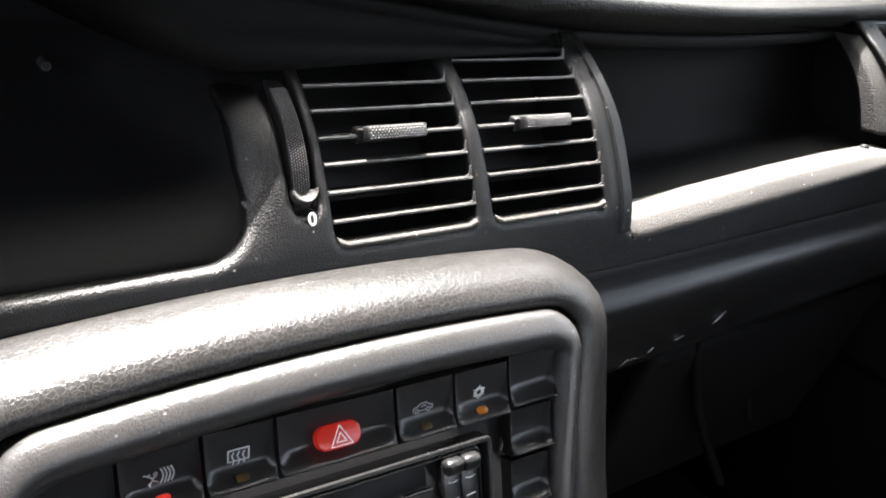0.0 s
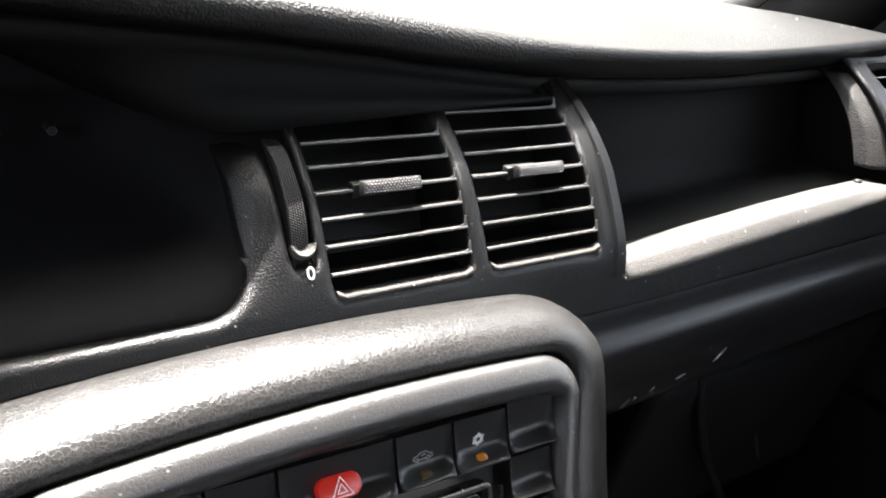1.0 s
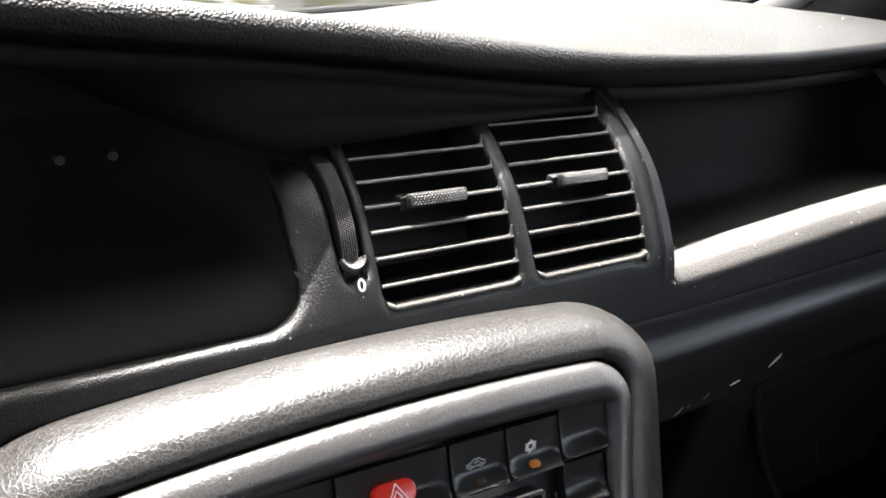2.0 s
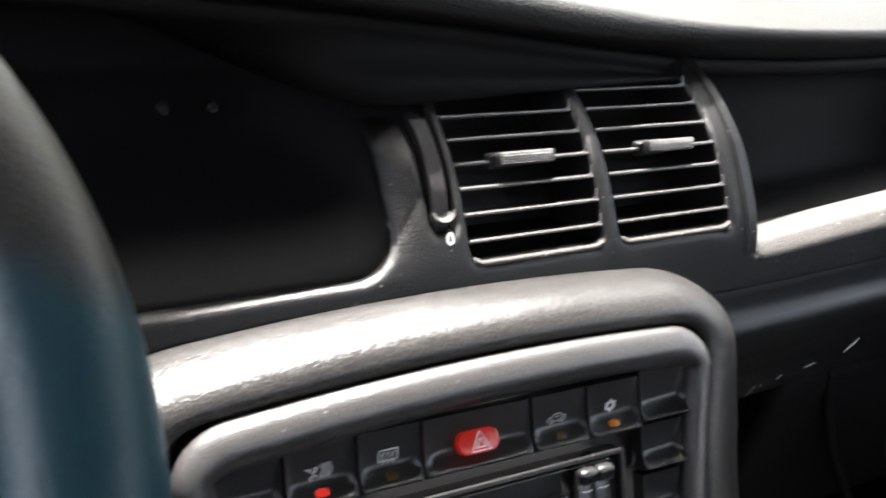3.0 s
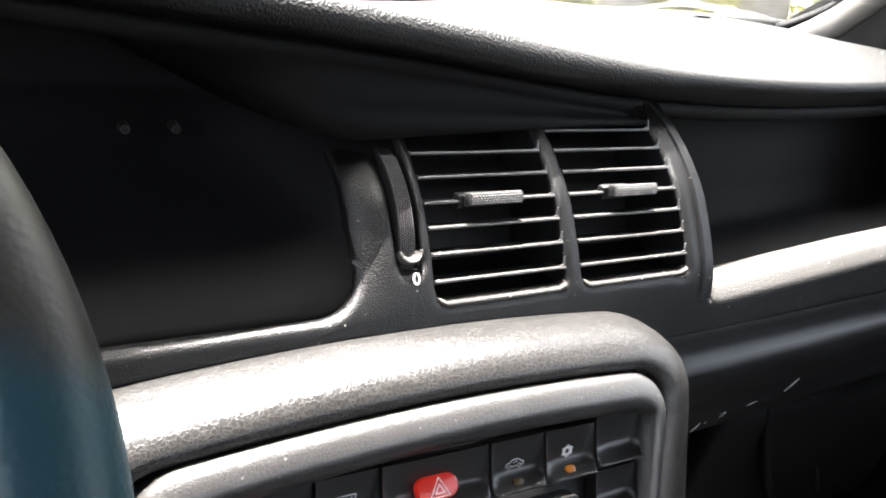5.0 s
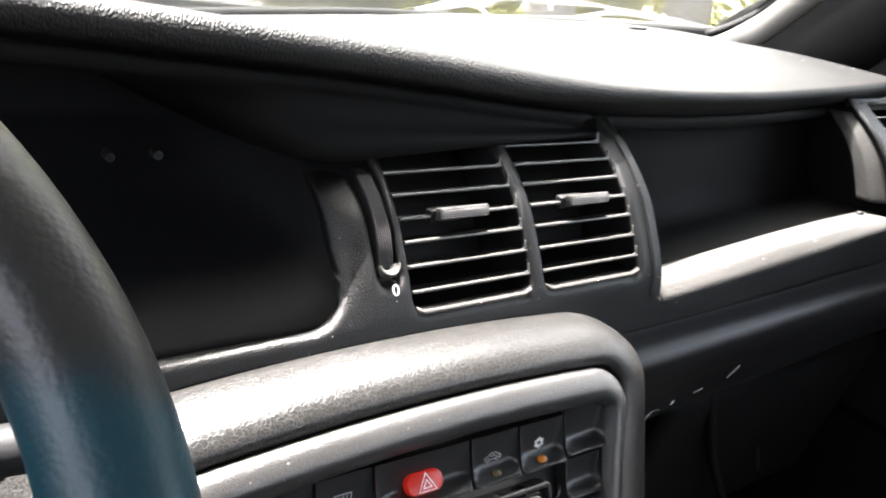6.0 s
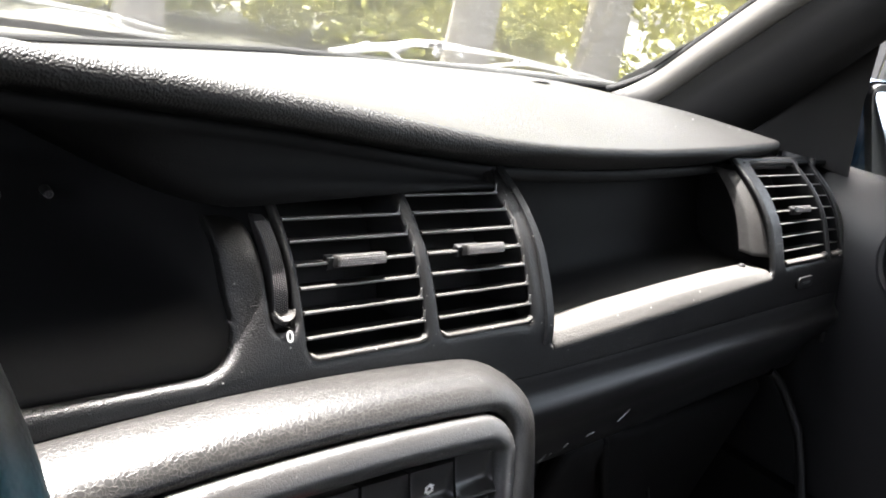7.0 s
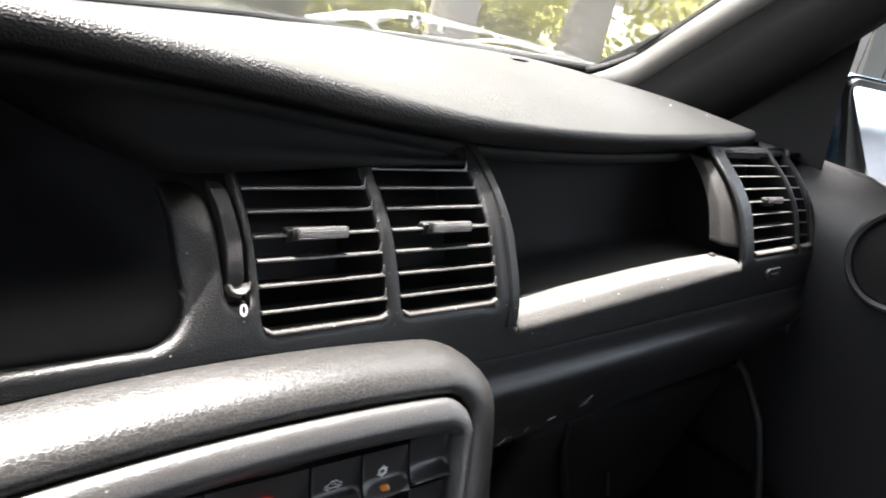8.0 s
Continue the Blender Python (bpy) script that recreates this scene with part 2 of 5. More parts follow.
def sheet(name, fn, us, vs, mat, parent, label="", thick=0.0, offset=-1.0, flip=False):
    """A curved sheet fn(u, v), made solid when thick is given."""
    verts = [tuple(fn(u, v)) for u in us for v in vs]
    nv = len(vs)
    faces = []
    for i in range(len(us) - 1):
        for j in range(nv - 1):
            q = (i * nv + j, (i + 1) * nv + j, (i + 1) * nv + j + 1, i * nv + j + 1)
            faces.append(q[::-1] if flip else q)
    me = bpy.data.meshes.new(name)
    me.from_pydata(verts, [], faces)
    ob = link_mesh(name, me, mat, parent, label)
    if thick:
        mod = ob.modifiers.new("solid", "SOLIDIFY")
        mod.thickness, mod.offset = thick, offset
    return ob


def rbox(size, bevel, m=Matrix(), segs=2):
    bm = bmesh.new()
    bmesh.ops.create_cube(bm, size=1.0, matrix=Matrix.Diagonal((*size, 1)))
    if bevel:
        bmesh.ops.bevel(bm, geom=bm.edges[:], offset=bevel, segments=segs, profile=0.5, affect="EDGES")
    bm.transform(m)
    return bm


def join(*bms):
    out = bms[0]
    for b in bms[1:]:
        me = bpy.data.meshes.new("scratch")
        b.to_mesh(me)
        b.free()
        out.from_mesh(me)
        bpy.data.meshes.remove(me)
    return out


def sweep(path, section, closed_path=False, closed_section=True, cap=True, scale=None, up=Vector((0, 0, 1))):
    """Carries a section (pairs across, up) along a path of points."""
    bm = bmesh.new()
    pts = [Vector(p) for p in path]
    n, rings = len(pts), []
    for i, p in enumerate(pts):
        a = pts[(i - 1) % n] if closed_path or i else p
        c = pts[(i + 1) % n] if closed_path or i < n - 1 else p
        t = (c - a).normalized()
        side = t.cross(up)
        side = side.normalized() if side.length > 1e-6 else Vector((1, 0, 0))
        top = side.cross(t).normalized()
        k = scale(i / (n - 1)) if scale else 1.0
        rings.append([bm.verts.new(p + side * (s[0] * k) + top * (s[1] * k)) for s in section])
    m = len(section)
    for i in range(n if closed_path else n - 1):
        r, q = rings[i], rings[(i + 1) % n]
        for j in range(m if closed_section else m - 1):
            bm.faces.new((r[j], r[(j + 1) % m], q[(j + 1) % m], q[j]))
    if cap and closed_section and not closed_path:
        bm.faces.new(rings[0][::-1])
        bm.faces.new(rings[-1])
    return bm


def plate(w, h, r, thick, m):
    """A plate with rounded corners and a softened rim."""
    bm = bmesh.new()
    rings = []
    for inset, c in ((0, -thick / 2), (0, thick / 2 - 0.0008), (0.0003, thick / 2 - 0.0002), (0.0009, thick / 2)):
        ring = []
        for qx, qy, st in ((1, 1, 0), (-1, 1, 90), (-1, -1, 180), (1, -1, 270)):
            for k in span(0, 90, 7):
                t = radians(st + k)
                ring.append(bm.verts.new((qx * (w / 2 - r) + (r - inset) * math.cos(t), qy * (h / 2 - r) + (r - inset) * math.sin(t), c)))
        rings.append(ring)
    for p, q in zip(rings[:-1], rings[1:]):
        for k in range(len(p)):
            bm.faces.new((p[k], p[(k + 1) % len(p)], q[(k + 1) % len(p)], q[k]))
    bm.faces.new(rings[0][::-1])
    bm.faces.new(rings[-1])
    bm.transform(m)
    return bm


def disc_section(r, n=12, flat=1.0):
    return [(r * math.cos(2 * math.pi * k / n), r * flat * math.sin(2 * math.pi * k / n)) for k in range(n)]


def strokes(lines, width, thick, m):
    """Printed lines: thin raised bars along each polyline, in the plane of m."""
    bm = bmesh.new()
    for line in lines:
        for (x0, y0), (x1, y1) in zip(line[:-1], line[1:]):
            d = Vector((x1 - x0, y1 - y0))
            if d.length < 1e-6:
                continue
            d.normalize()
            px, py, ex, ey = -d.y * width / 2, d.x * width / 2, d.x * width * 0.3, d.y * width * 0.3
            base = [(x0 + px - ex, y0 + py - ey), (x0 - px - ex, y0 - py - ey), (x1 - px + ex, y1 - py + ey), (x1 + px + ex, y1 + py + ey)]
            lo = [bm.verts.new((x, y, 0)) for x, y in base]
            hi = [bm.verts.new((x, y, thick)) for x, y in base]
            bm.faces.new(hi)
            bm.faces.new(lo[::-1])
            for k in range(4):
                bm.faces.new((lo[k], lo[(k + 1) % 4], hi[(k + 1) % 4], hi[k]))
    bm.transform(m)
    return bm


def ring_line(cx, cy, rx, ry, n=20):
    return [(cx + rx * math.cos(2 * math.pi * k / n), cy + ry * math.sin(2 * math.pi * k / n)) for k in range(n + 1)]


def lettering(name, text, size, m, mat, parent):
    cu = bpy.data.curves.new(name, "FONT")
    cu.body, cu.size, cu.extrude, cu.align_x, cu.align_y = text, size, 0.00015, "CENTER", "CENTER"
    tmp = bpy.data.objects.new("scratch_text", cu)
    me = bpy.data.meshes.new_from_object(tmp)
    bpy.data.objects.remove(tmp)
    me.transform(m)
    return link_mesh(name, me, mat, parent, smooth=False)


def smooth_table(keys, values, reach):
    return lambda x: float(np.mean(np.interp(np.linspace(x - reach, x + reach, 11), keys, values)))


def span(a, b, n):
    return [a + (b - a) * k / (n - 1) for k in range(n)]


# ---------------------------------------------------------------- shape of the dashboard
MID = -0.108          # the car's middle line
RIGHT_END, LEFT_END = 0.605, -0.82

face_back = smooth_table([0.70, 0.76, 0.80, 0.82, 0.845, 0.867, 0.885, 0.91], [-0.012, -0.006, 0, 0.010, 0.026, 0.051, 0.083, 0.13], 0.008)


def recede(x):
    return 0.011 * max(0.0, min(2.0, (x - 0.1) / 0.36)) ** 1.2


def face_y(x, z):
    """How far back the fascia lies at that place."""
    c = max(0.0, min(1.0, (x - 0.15) / 0.3))
    return face_back(z) * (1 - 0.2 * c) + recede(x)


lip_z = smooth_table([-0.82, -0.6, -0.45, -0.3, -0.226, -0.185, -0.135, -0.072, 0.012, 0.07, 0.13, 0.19, 0.28, 0.37, 0.45, 0.55, 0.61],
                     [0.9025, 0.9505, 0.9595, 0.9505, 0.9435, 0.9395, 0.9347, 0.9280, 0.9168, 0.9096, 0.9050, 0.9025, 0.9005, 0.9025, 0.9055, 0.9055, 0.903], 0.03)
lip_y = smooth_table([-0.82, -0.5, -0.3, -0.14, 0.0, 0.10, 0.20, 0.30, 0.45, 0.55, 0.61, 0.67], [0.0624, 0.0474, 0.0495, 0.0506, 0.0549, 0.0590, 0.0656, 0.0737, 0.0825, 0.103, 0.130, 0.165], 0.03)


def base_y(x):
    return 0.61 - 0.22 * ((x - MID) / 0.73) ** 2


def base_z(x):
    return 0.874 + (0.031 if x > MID else 0.035) * ((x - MID) / 0.73) ** 2 - 0.018 * max(0.0, min(1.0, (0.2 - x) / 0.3))


def ease(k):
    k = max(0.0, min(1.0, k))
    return k * k * (3 - 2 * k)


dashboard = thing("dashboard", (MID, 0.2, 0.55), "black grained plastic car dashboard with dusty sunlit top", "dashboard")


def top_section(x):
    """The padded top from the windscreen forward, over the lip and under it."""
    yl, zl, yb, zb = lip_y(x), lip_z(x), base_y(x), base_z(x)
    r = 0.0052 + 0.0050 * (1 - ease((x + 0.03) / 0.20))
    end = max(0.0, (x - 0.56) / 0.045)
    drop = 0.012 * min(end, 1.6) ** 2 * 0.8
    out = []
    for k in span(0, 1, 16):
        y = yb + (yl + r - yb) * k
        w = ease((x + 0.02) / 0.24)
        z = zb + (zl - zb) * (ease(k * 1.35) * w + k ** 1.15 * (1 - w)) - drop
        z += (0.004 + 0.016 * w) * math.sin(math.pi * k) * max(0.0, 1 - end) * (1 - 0.8 * ease((x - 0.36) / 0.20))
        out.append((x, y, z))
    for a in span(90, 222, 9)[1:]:
        out.append((x, yl + r + r * math.cos(radians(a)), zl - r + r * math.sin(radians(a)) - drop))
    out.append((x, yl + 0.016, zl - 0.0205 - drop))
    out.append((x, yl + 0.022, zl - 0.0245 - drop))
    return out


xs_dash = span(LEFT_END, 0.664, 150)
sections = [top_section(x) for x in xs_dash]
sheet("top_pad", lambda i, j: sections[i][j], range(len(sections)), range(len(sections[0])), DASH, dashboard,
      "grained soft plastic top pad with rounded lip", thick=0.004, offset=1.0)


bm = bmesh.new()
bmesh.ops.create_uvsphere(bm, u_segments=20, v_segments=10, radius=1.0, matrix=Matrix.Translation((0.332, 0.268, 0.9206)) @ pose(0, 0, 0, 0, 0, -18) @ Matrix.Diagonal((0.011, 0.006, 0.0014, 1)))
part("plug", bm, BLACK, dashboard, "small dark oval plug")
for x, y, s in ((0.4640, 0.1625, 0.0009), (0.520, 0.150, 0.0006), (0.545, 0.152, 0.0007), (0.500, 0.200, 0.0004), (0.385, 0.130, 0.0005)):
    at = top_section(x)[:16]
    z = float(np.interp(-y, [-p[1] for p in at], [p[2] for p in at]))
    bm = bmesh.new()
    bmesh.ops.create_icosphere(bm, subdivisions=1, radius=s, matrix=Matrix.Translation((x, y, z + 0.6 * s)))
    part("crumb", bm, DIM, dashboard, "pale crumb of dust")


def under_section(x):
    """The band below the lip, going back and down to the fascia."""
    yl, zl = lip_y(x), lip_z(x)
    low = 1 - ease((x - 0.086) / 0.014)
    sag = 0.0135 * low + 0.0065 * max(0.0, min(1.0, (0.09 - x) / 0.19))
    zt = 0.892 - sag
    yt = face_y(x, 0.889 - sag) - 0.0020 * low
    if x < -0.10:
        k = ease((-0.112 - x) / 0.15)
        zt, yt = zt + (zl - 0.035 - zt) * k, yt + (yl + 0.13 - yt) * k
    w = ease((x - 0.098) / 0.012) * ease((0.442 - x) / 0.012)
    ym, zm, ye, ze = (yl + 0.014 + yt) / 2, (zl - 0.034 + zt) / 2 - 0.001, yt, zt - 0.003
    ym, zm, ye, ze = ym + (yl + 0.03 - ym) * w, zm + (zl - 0.0335 - zm) * w, ye + (yl + 0.075 - ye) * w, ze + (zl - 0.030 - ze) * w
    return [(x, yl + 0.020, zl - 0.0225), (x, yl + 0.018, zl - 0.026), (x, yl + 0.018, zl - 0.031), (x, yl + 0.021, zl - 0.034),
            (x, ym, zm), (x, ye, ze)]


unders = [under_section(x) for x in xs_dash]
# Hangs low and near black, replacing shade over the centre vents.
sheet("lip_trim", lambda i, j: unders[i][j], range(len(unders)), range(6), SHADE_TONED, dashboard, "trim band below the top pad, lowered and darkened as shade", thick=0.003, offset=1.0)


# fascia with its openings: (middle x, middle z, half width, half height, corner radius, slope)
OPENINGS = [
    (-0.4225, 0.880, 0.2985, 0.080, 0.022, 0.0),
    (-0.0455, 0.8495, 0.0395, 0.0485, 0.006, 0.0),
    (0.0450, 0.8495, 0.0395, 0.0485, 0.006, 0.0),
    (0.2680, 0.8445, 0.1640, 0.0555, 0.008, 0.0),
    (0.5080, 0.8445, 0.0510, 0.0425, 0.005, 0.0),
    (0.5835, 0.8445, 0.0155, 0.0415, 0.004, 0.0),
    (-0.0980, 0.8420, 0.0062, 0.0260, 0.0045, 0.0),
]


def opening_distance(x, z, o):
    cx, cz, hw, hh, r, slope = o
    z = z - slope * (x - cx)
    qx, qz = np.abs(x - cx) - hw + r, np.abs(z - cz) - hh + r
    return np.hypot(np.maximum(qx, 0), np.maximum(qz, 0)) + np.minimum(np.maximum(qx, qz), 0) - r


def fascia_mesh(x0, x1, z0, z1, cell):
    nx, nz = int((x1 - x0) / cell) + 1, int((z1 - z0) / cell) + 1
    X, Z = np.meshgrid(np.linspace(x0, x1, nx), np.linspace(z0, z1, nz), indexing="ij")

    def nearest(X, Z):
        return np.min([opening_distance(X, Z, o) for o in OPENINGS], axis=0)

    for _ in range(3):
        d, h = nearest(X, Z), 1e-5
        gx, gz = (nearest(X + h, Z) - d) / h, (nearest(X, Z + h) - d) / h
        near = np.abs(d) < cell * 0.62
        X, Z = np.where(near, X - gx * d, X), np.where(near, Z - gz * d, Z)
    d = nearest(X, Z)
    fillet = 0.0050
    e = np.clip(d, 0, fillet)
    back = fillet - np.sqrt(np.maximum(0, fillet ** 2 - (fillet - e) ** 2))
    Z = Z + 0.047 * np.clip(X - 0.27, -0.15, 0.15) * np.clip((X - 0.07) / 0.03, 0, 1) * np.clip((0.46 - X) / 0.02, 0, 1) * np.clip((0.85 - Z) / 0.06, 0, 1) * np.clip((Z - 0.762) / 0.012, 0, 1)
    back = back + 0.016 * np.clip((Z - 0.868) / 0.016, 0, 1) * np.clip((X - 0.106) / 0.012, 0, 1) * np.clip((0.430 - X) / 0.012, 0, 1)
    back = back + 0.006 * (np.maximum(0, Z - 0.846) / 0.011) ** 2 * np.clip((-0.0895 - X) / 0.008, 0, 1)
    back = back + 0.0145 * np.clip((-0.100 - X) / 0.024, 0, 1) ** 2 * np.clip((Z - 0.798) / 0.034, 0, 1) ** 1.5
    verts = [(X[i, j], face_y(X[i, j], Z[i, j]) + back[i, j], Z[i, j]) for i in range(nx) for j in range(nz)]
    faces = []
    for i in range(nx - 1):
        for j in range(nz - 1):
            q = (d[i, j], d[i + 1, j], d[i + 1, j + 1], d[i, j + 1])
            if sum(q) / 4 > -1e-5 and min(q) > -cell * 0.5:
                faces.append((i * nz + j, (i + 1) * nz + j, (i + 1) * nz + j + 1, i * nz + j + 1))
    return verts, faces


fv, ff = fascia_mesh(LEFT_END, RIGHT_END, 0.762, 0.892, 0.00145)
fme = bpy.data.meshes.new("fascia")
fme.from_pydata(fv, [], ff)
fascia = link_mesh("fascia", fme, FASCIA, dashboard, "dark grained fascia with openings for vents and shelf")
fmod = fascia.modifiers.new("solid", "SOLIDIFY")
fmod.thickness, fmod.offset = 0.007, -1.0

# the raised inner edge on the post between vent and shelf
ridge = [(0.0965 + 0.002 * ease((z - 0.80) / 0.08), face_y(0.1, z) - 0.001, z) for z in span(0.784, 0.884, 24)]
part("ridge", sweep(ridge, [(-0.0008, -0.001), (0.0, 0.0010), (0.0065, 0.0010), (0.0080, -0.001)], up=Vector((0, -1, 0))), FASCIA, dashboard)


def lower_section(x):
    o = recede(x)
    return [(x, p[0] + o, p[1]) for p in ((-0.0035, 0.7640), (-0.0050, 0.7612), (-0.0055, 0.756), (-0.0062, 0.7495), (-0.0076, 0.7455), (-0.0112, 0.7415), (-0.0138, 0.7385), (-0.0146, 0.7345), (-0.0130, 0.7250), (-0.002, 0.704),
            (0.011, 0.688), (0.0165, 0.672), (0.0195, 0.660), (0.0230, 0.6515), (0.0310, 0.6485), (0.16, 0.635))]


lowers = [lower_section(x) for x in span(LEFT_END, 0.62, 60)]
sheet("lower_panel", lambda i, j: lowers[i][j], range(60), range(14), LOWER, dashboard, "black lower dash panel with rounded edge", thick=0.004, offset=1.0)

# open shelf in front of the passenger seat
def edge_z(x):
    """Height of the shelf's front edge."""
    return 0.7885 + 0.047 * max(-0.15, min(0.15, x - 0.27))


def shelf_pocket():
    def floor_z(x):
        return edge_z(x) - 0.0035
    bm = bmesh.new()
    x0, x1 = 0.1055, 0.4322
    secs = []
    for n, x in enumerate(span(x0, x1, 30)):
        f, z = face_y(x, floor_z(x)), floor_z(x)
        prof = [(f + 0.0025, z - 0.004), (f + 0.007, z - 0.001), (f + 0.013, z), (f + 0.085, z + 0.004), (f + 0.096, z + 0.010), (f + 0.105, z + 0.03),
                (f + 0.118, 0.868), (f + 0.110, 0.876), (face_y(x, 0.885) + 0.006, 0.8855)]
        if n in (0, 29):
            prof += [(face_y(x, q) + 0.0050, q) for q in span(0.876, z + 0.006, 12)]
        row = []
        for y, q in prof:
            lean = 0.012 * ease((x - 0.36) / 0.07) if y > face_y(x, q) + 0.008 else 0.0
            row.append(bm.verts.new((x + lean, y, q)))
        secs.append(row)
    for a, b in zip(secs[:-1], secs[1:]):
        for k in range(8):
            bm.faces.new((a[k], b[k], b[k + 1], a[k + 1]))
    caps = [bm.faces.new(secs[0]), bm.faces.new(secs[-1][::-1])]
    bmesh.ops.triangulate(bm, faces=caps)
    return bm


# Walls and rear floor are darkened in colour to read as shade.
part("shelf_pocket", shelf_pocket(), SHADE_TONED, dashboard, "open storage shelf recess with grained walls toned dark for shade")


def cheek(z, d):
    """Grained flank at the shelf's end, turning inwards with depth."""
    k = (z - 0.811) / 0.069
    return (0.4362 - 0.0165 * ease(d / 0.014) - 0.2 * d + 0.006 * k - 0.0035 * ease((0.0022 - d) / 0.0022), face_y(0.43, z) + 0.0042 + d, z)


sheet("cheek", cheek, span(0.811, 0.880, 24), span(0.0, 0.0250, 18), FLANK, dashboard, "grained grey flank of the shelf", thick=0.0012)


LEDGE = [(-0.0046, -0.0034), (-0.0045, -0.0022), (-0.0041, -0.0008), (-0.0033, 0.0008), (-0.0020, 0.0028), (-0.0004, 0.0050), (0.0012, 0.0070), (0.0022, 0.0080), (0.0032, 0.0085), (0.0048, 0.0087), (0.012, 0.0088), (0.0225, 0.0089)]


def ledge(x, j):
    """Rounded front lip of the shelf, then its level floor."""
    k, up = LEDGE[j]
    lift = float(np.interp(x, [0.108, 0.27, 0.35, 0.40, 0.43], [0.72, 0.95, 0.85, 0.60, 0.45]))
    return (x, face_y(x, edge_z(x)) + 0.0046 + k, edge_z(x) - 0.0006 + (up * lift if up > 0 else up))


# Pale floor ends where shade starts; the recess floor behind it is darker plastic.
sheet("lit_shelf_floor", ledge, span(0.108, 0.4290, 44), range(len(LEDGE)), SHELF, dashboard, "dusty grey sunlit part of the shelf floor with rounded lip", thick=0.001, offset=1.0)
# small dark nick at the end of the shelf floor
bm = bmesh.new()
bmesh.ops.create_uvsphere(bm, u_segments=12, v_segments=8, radius=1.0, matrix=Matrix.Translation((0.4075, face_y(0.4075, 0.80) + 0.022, edge_z(0.4075) + 0.0052)) @ Matrix.Diagonal((0.0045, 0.0035, 0.0028, 1)))
part("nick", bm, BLACK, dashboard, "small dark clip at the shelf floor")
# flat oval wheel below the side vent
m = Matrix.Translation((0.5035, face_y(0.5035, 0.784) - 0.0008, 0.7835)) @ pose(0, 0, 0, 84, 0, 3)
oval = part("oval_knob", plate(0.036, 0.0125, 0.0060, 0.004, m), BLACK, dashboard, "flat oval black knob below the side vent")
part("groove", plate(0.018, 0.0030, 0.0014, 0.0016, m @ Matrix.Translation((0, 0, 0.0022))), SWITCH, oval)


# rounded end of the dashboard towards the door
sheet("end_cap", lambda z, a: (0.6035 + 0.040 * math.sin(a), face_y(0.6, min(z, 0.886)) + 0.0015 + 0.055 * (1 - math.cos(a)), z - 0.006 * math.sin(a)), span(0.700, 0.893, 24), span(0, math.pi / 2, 10), DOOR, dashboard, "smooth rounded dashboard end", thick=0.003, offset=1.0)
# white zero below the thumbwheel
part("marking", strokes([ring_line(0, 0, 0.0015, 0.0026, 24)], 0.0010, 0.0002, Matrix.Translation((-0.0967, face_y(-0.0967, 0.8142) - 0.0004, 0.8142)) @ pose(0, 0, 0, 64)), WHITE, dashboard, "white zero", smooth=False)


# ---------------------------------------------------------------- vents
def slat_mesh(length, pinned=True):
    """A thin blade with a rounded front edge and a pin at one end; front edge at the origin, running along x."""
    sec = [(0.0, 0.0006), (0.0004, 0.0011), (0.0012, 0.0013), (0.016, 0.0009), (0.016, -0.0004), (0.0012, -0.0007), (0.0004, -0.0004), (0.0, 0.0)]
    bm = bmesh.new()
    ends = []
    for x in (-length / 2, length / 2):
        ends.append([bm.verts.new((x, y, z)) for y, z in sec])
    for k in range(8):
        bm.faces.new((ends[0][k], ends[0][(k + 1) % 8], ends[1][(k + 1) % 8], ends[1][k]))
    bm.faces.new(ends[0][::-1])
    bm.faces.new(ends[1])
    if not pinned:
        bmesh.ops.scale(bm, vec=(1, 1, 0.62), verts=bm.verts)
        return bm
    x = length / 2
    pin = [(x - 0.0050, 0.001), (x, 0.001), (x, 0.0066), (x - 0.0007, 0.0060), (x - 0.0014, 0.0022)]
    f0 = [bm.verts.new((a, 0.0006, c)) for a, c in pin]
    f1 = [bm.verts.new((a, 0.0018, c)) for a, c in pin]
    bm.faces.new(f0)
    bm.faces.new(f1[::-1])
    for k in range(5):
        bm.faces.new((f0[k], f0[(k + 1) % 5], f1[(k + 1) % 5], f1[k]))
    return bm


def tab_mesh(w, h, out):
    bm = rbox((w, out, h), 0.0012, Matrix.Translation((0, -out / 2 + 0.004, 0)))
    return bm


def knurl(w, h, y, across, up):
    """Small raised diamonds on the grip, in staggered rows."""
    bm = bmesh.new()
    for k in range(int(h / up)):
        for i in range(int(w / across)):
            cx, cz = -w / 2 + (i + 0.5 + 0.5 * (k % 2)) * across, -h / 2 + (k + 0.5) * up
            if cx > w / 2 - across * 0.4:
                continue
            q = [bm.verts.new(p) for p in ((cx - across * 0.36, y, cz), (cx, y, cz - up * 0.42), (cx + across * 0.36, y, cz), (cx, y, cz + up * 0.42))]
            top = bm.verts.new((cx, y - 0.00045, cz))
            for a in range(4):
                bm.faces.new((q[a], q[(a + 1) % 4], top))
    return bm


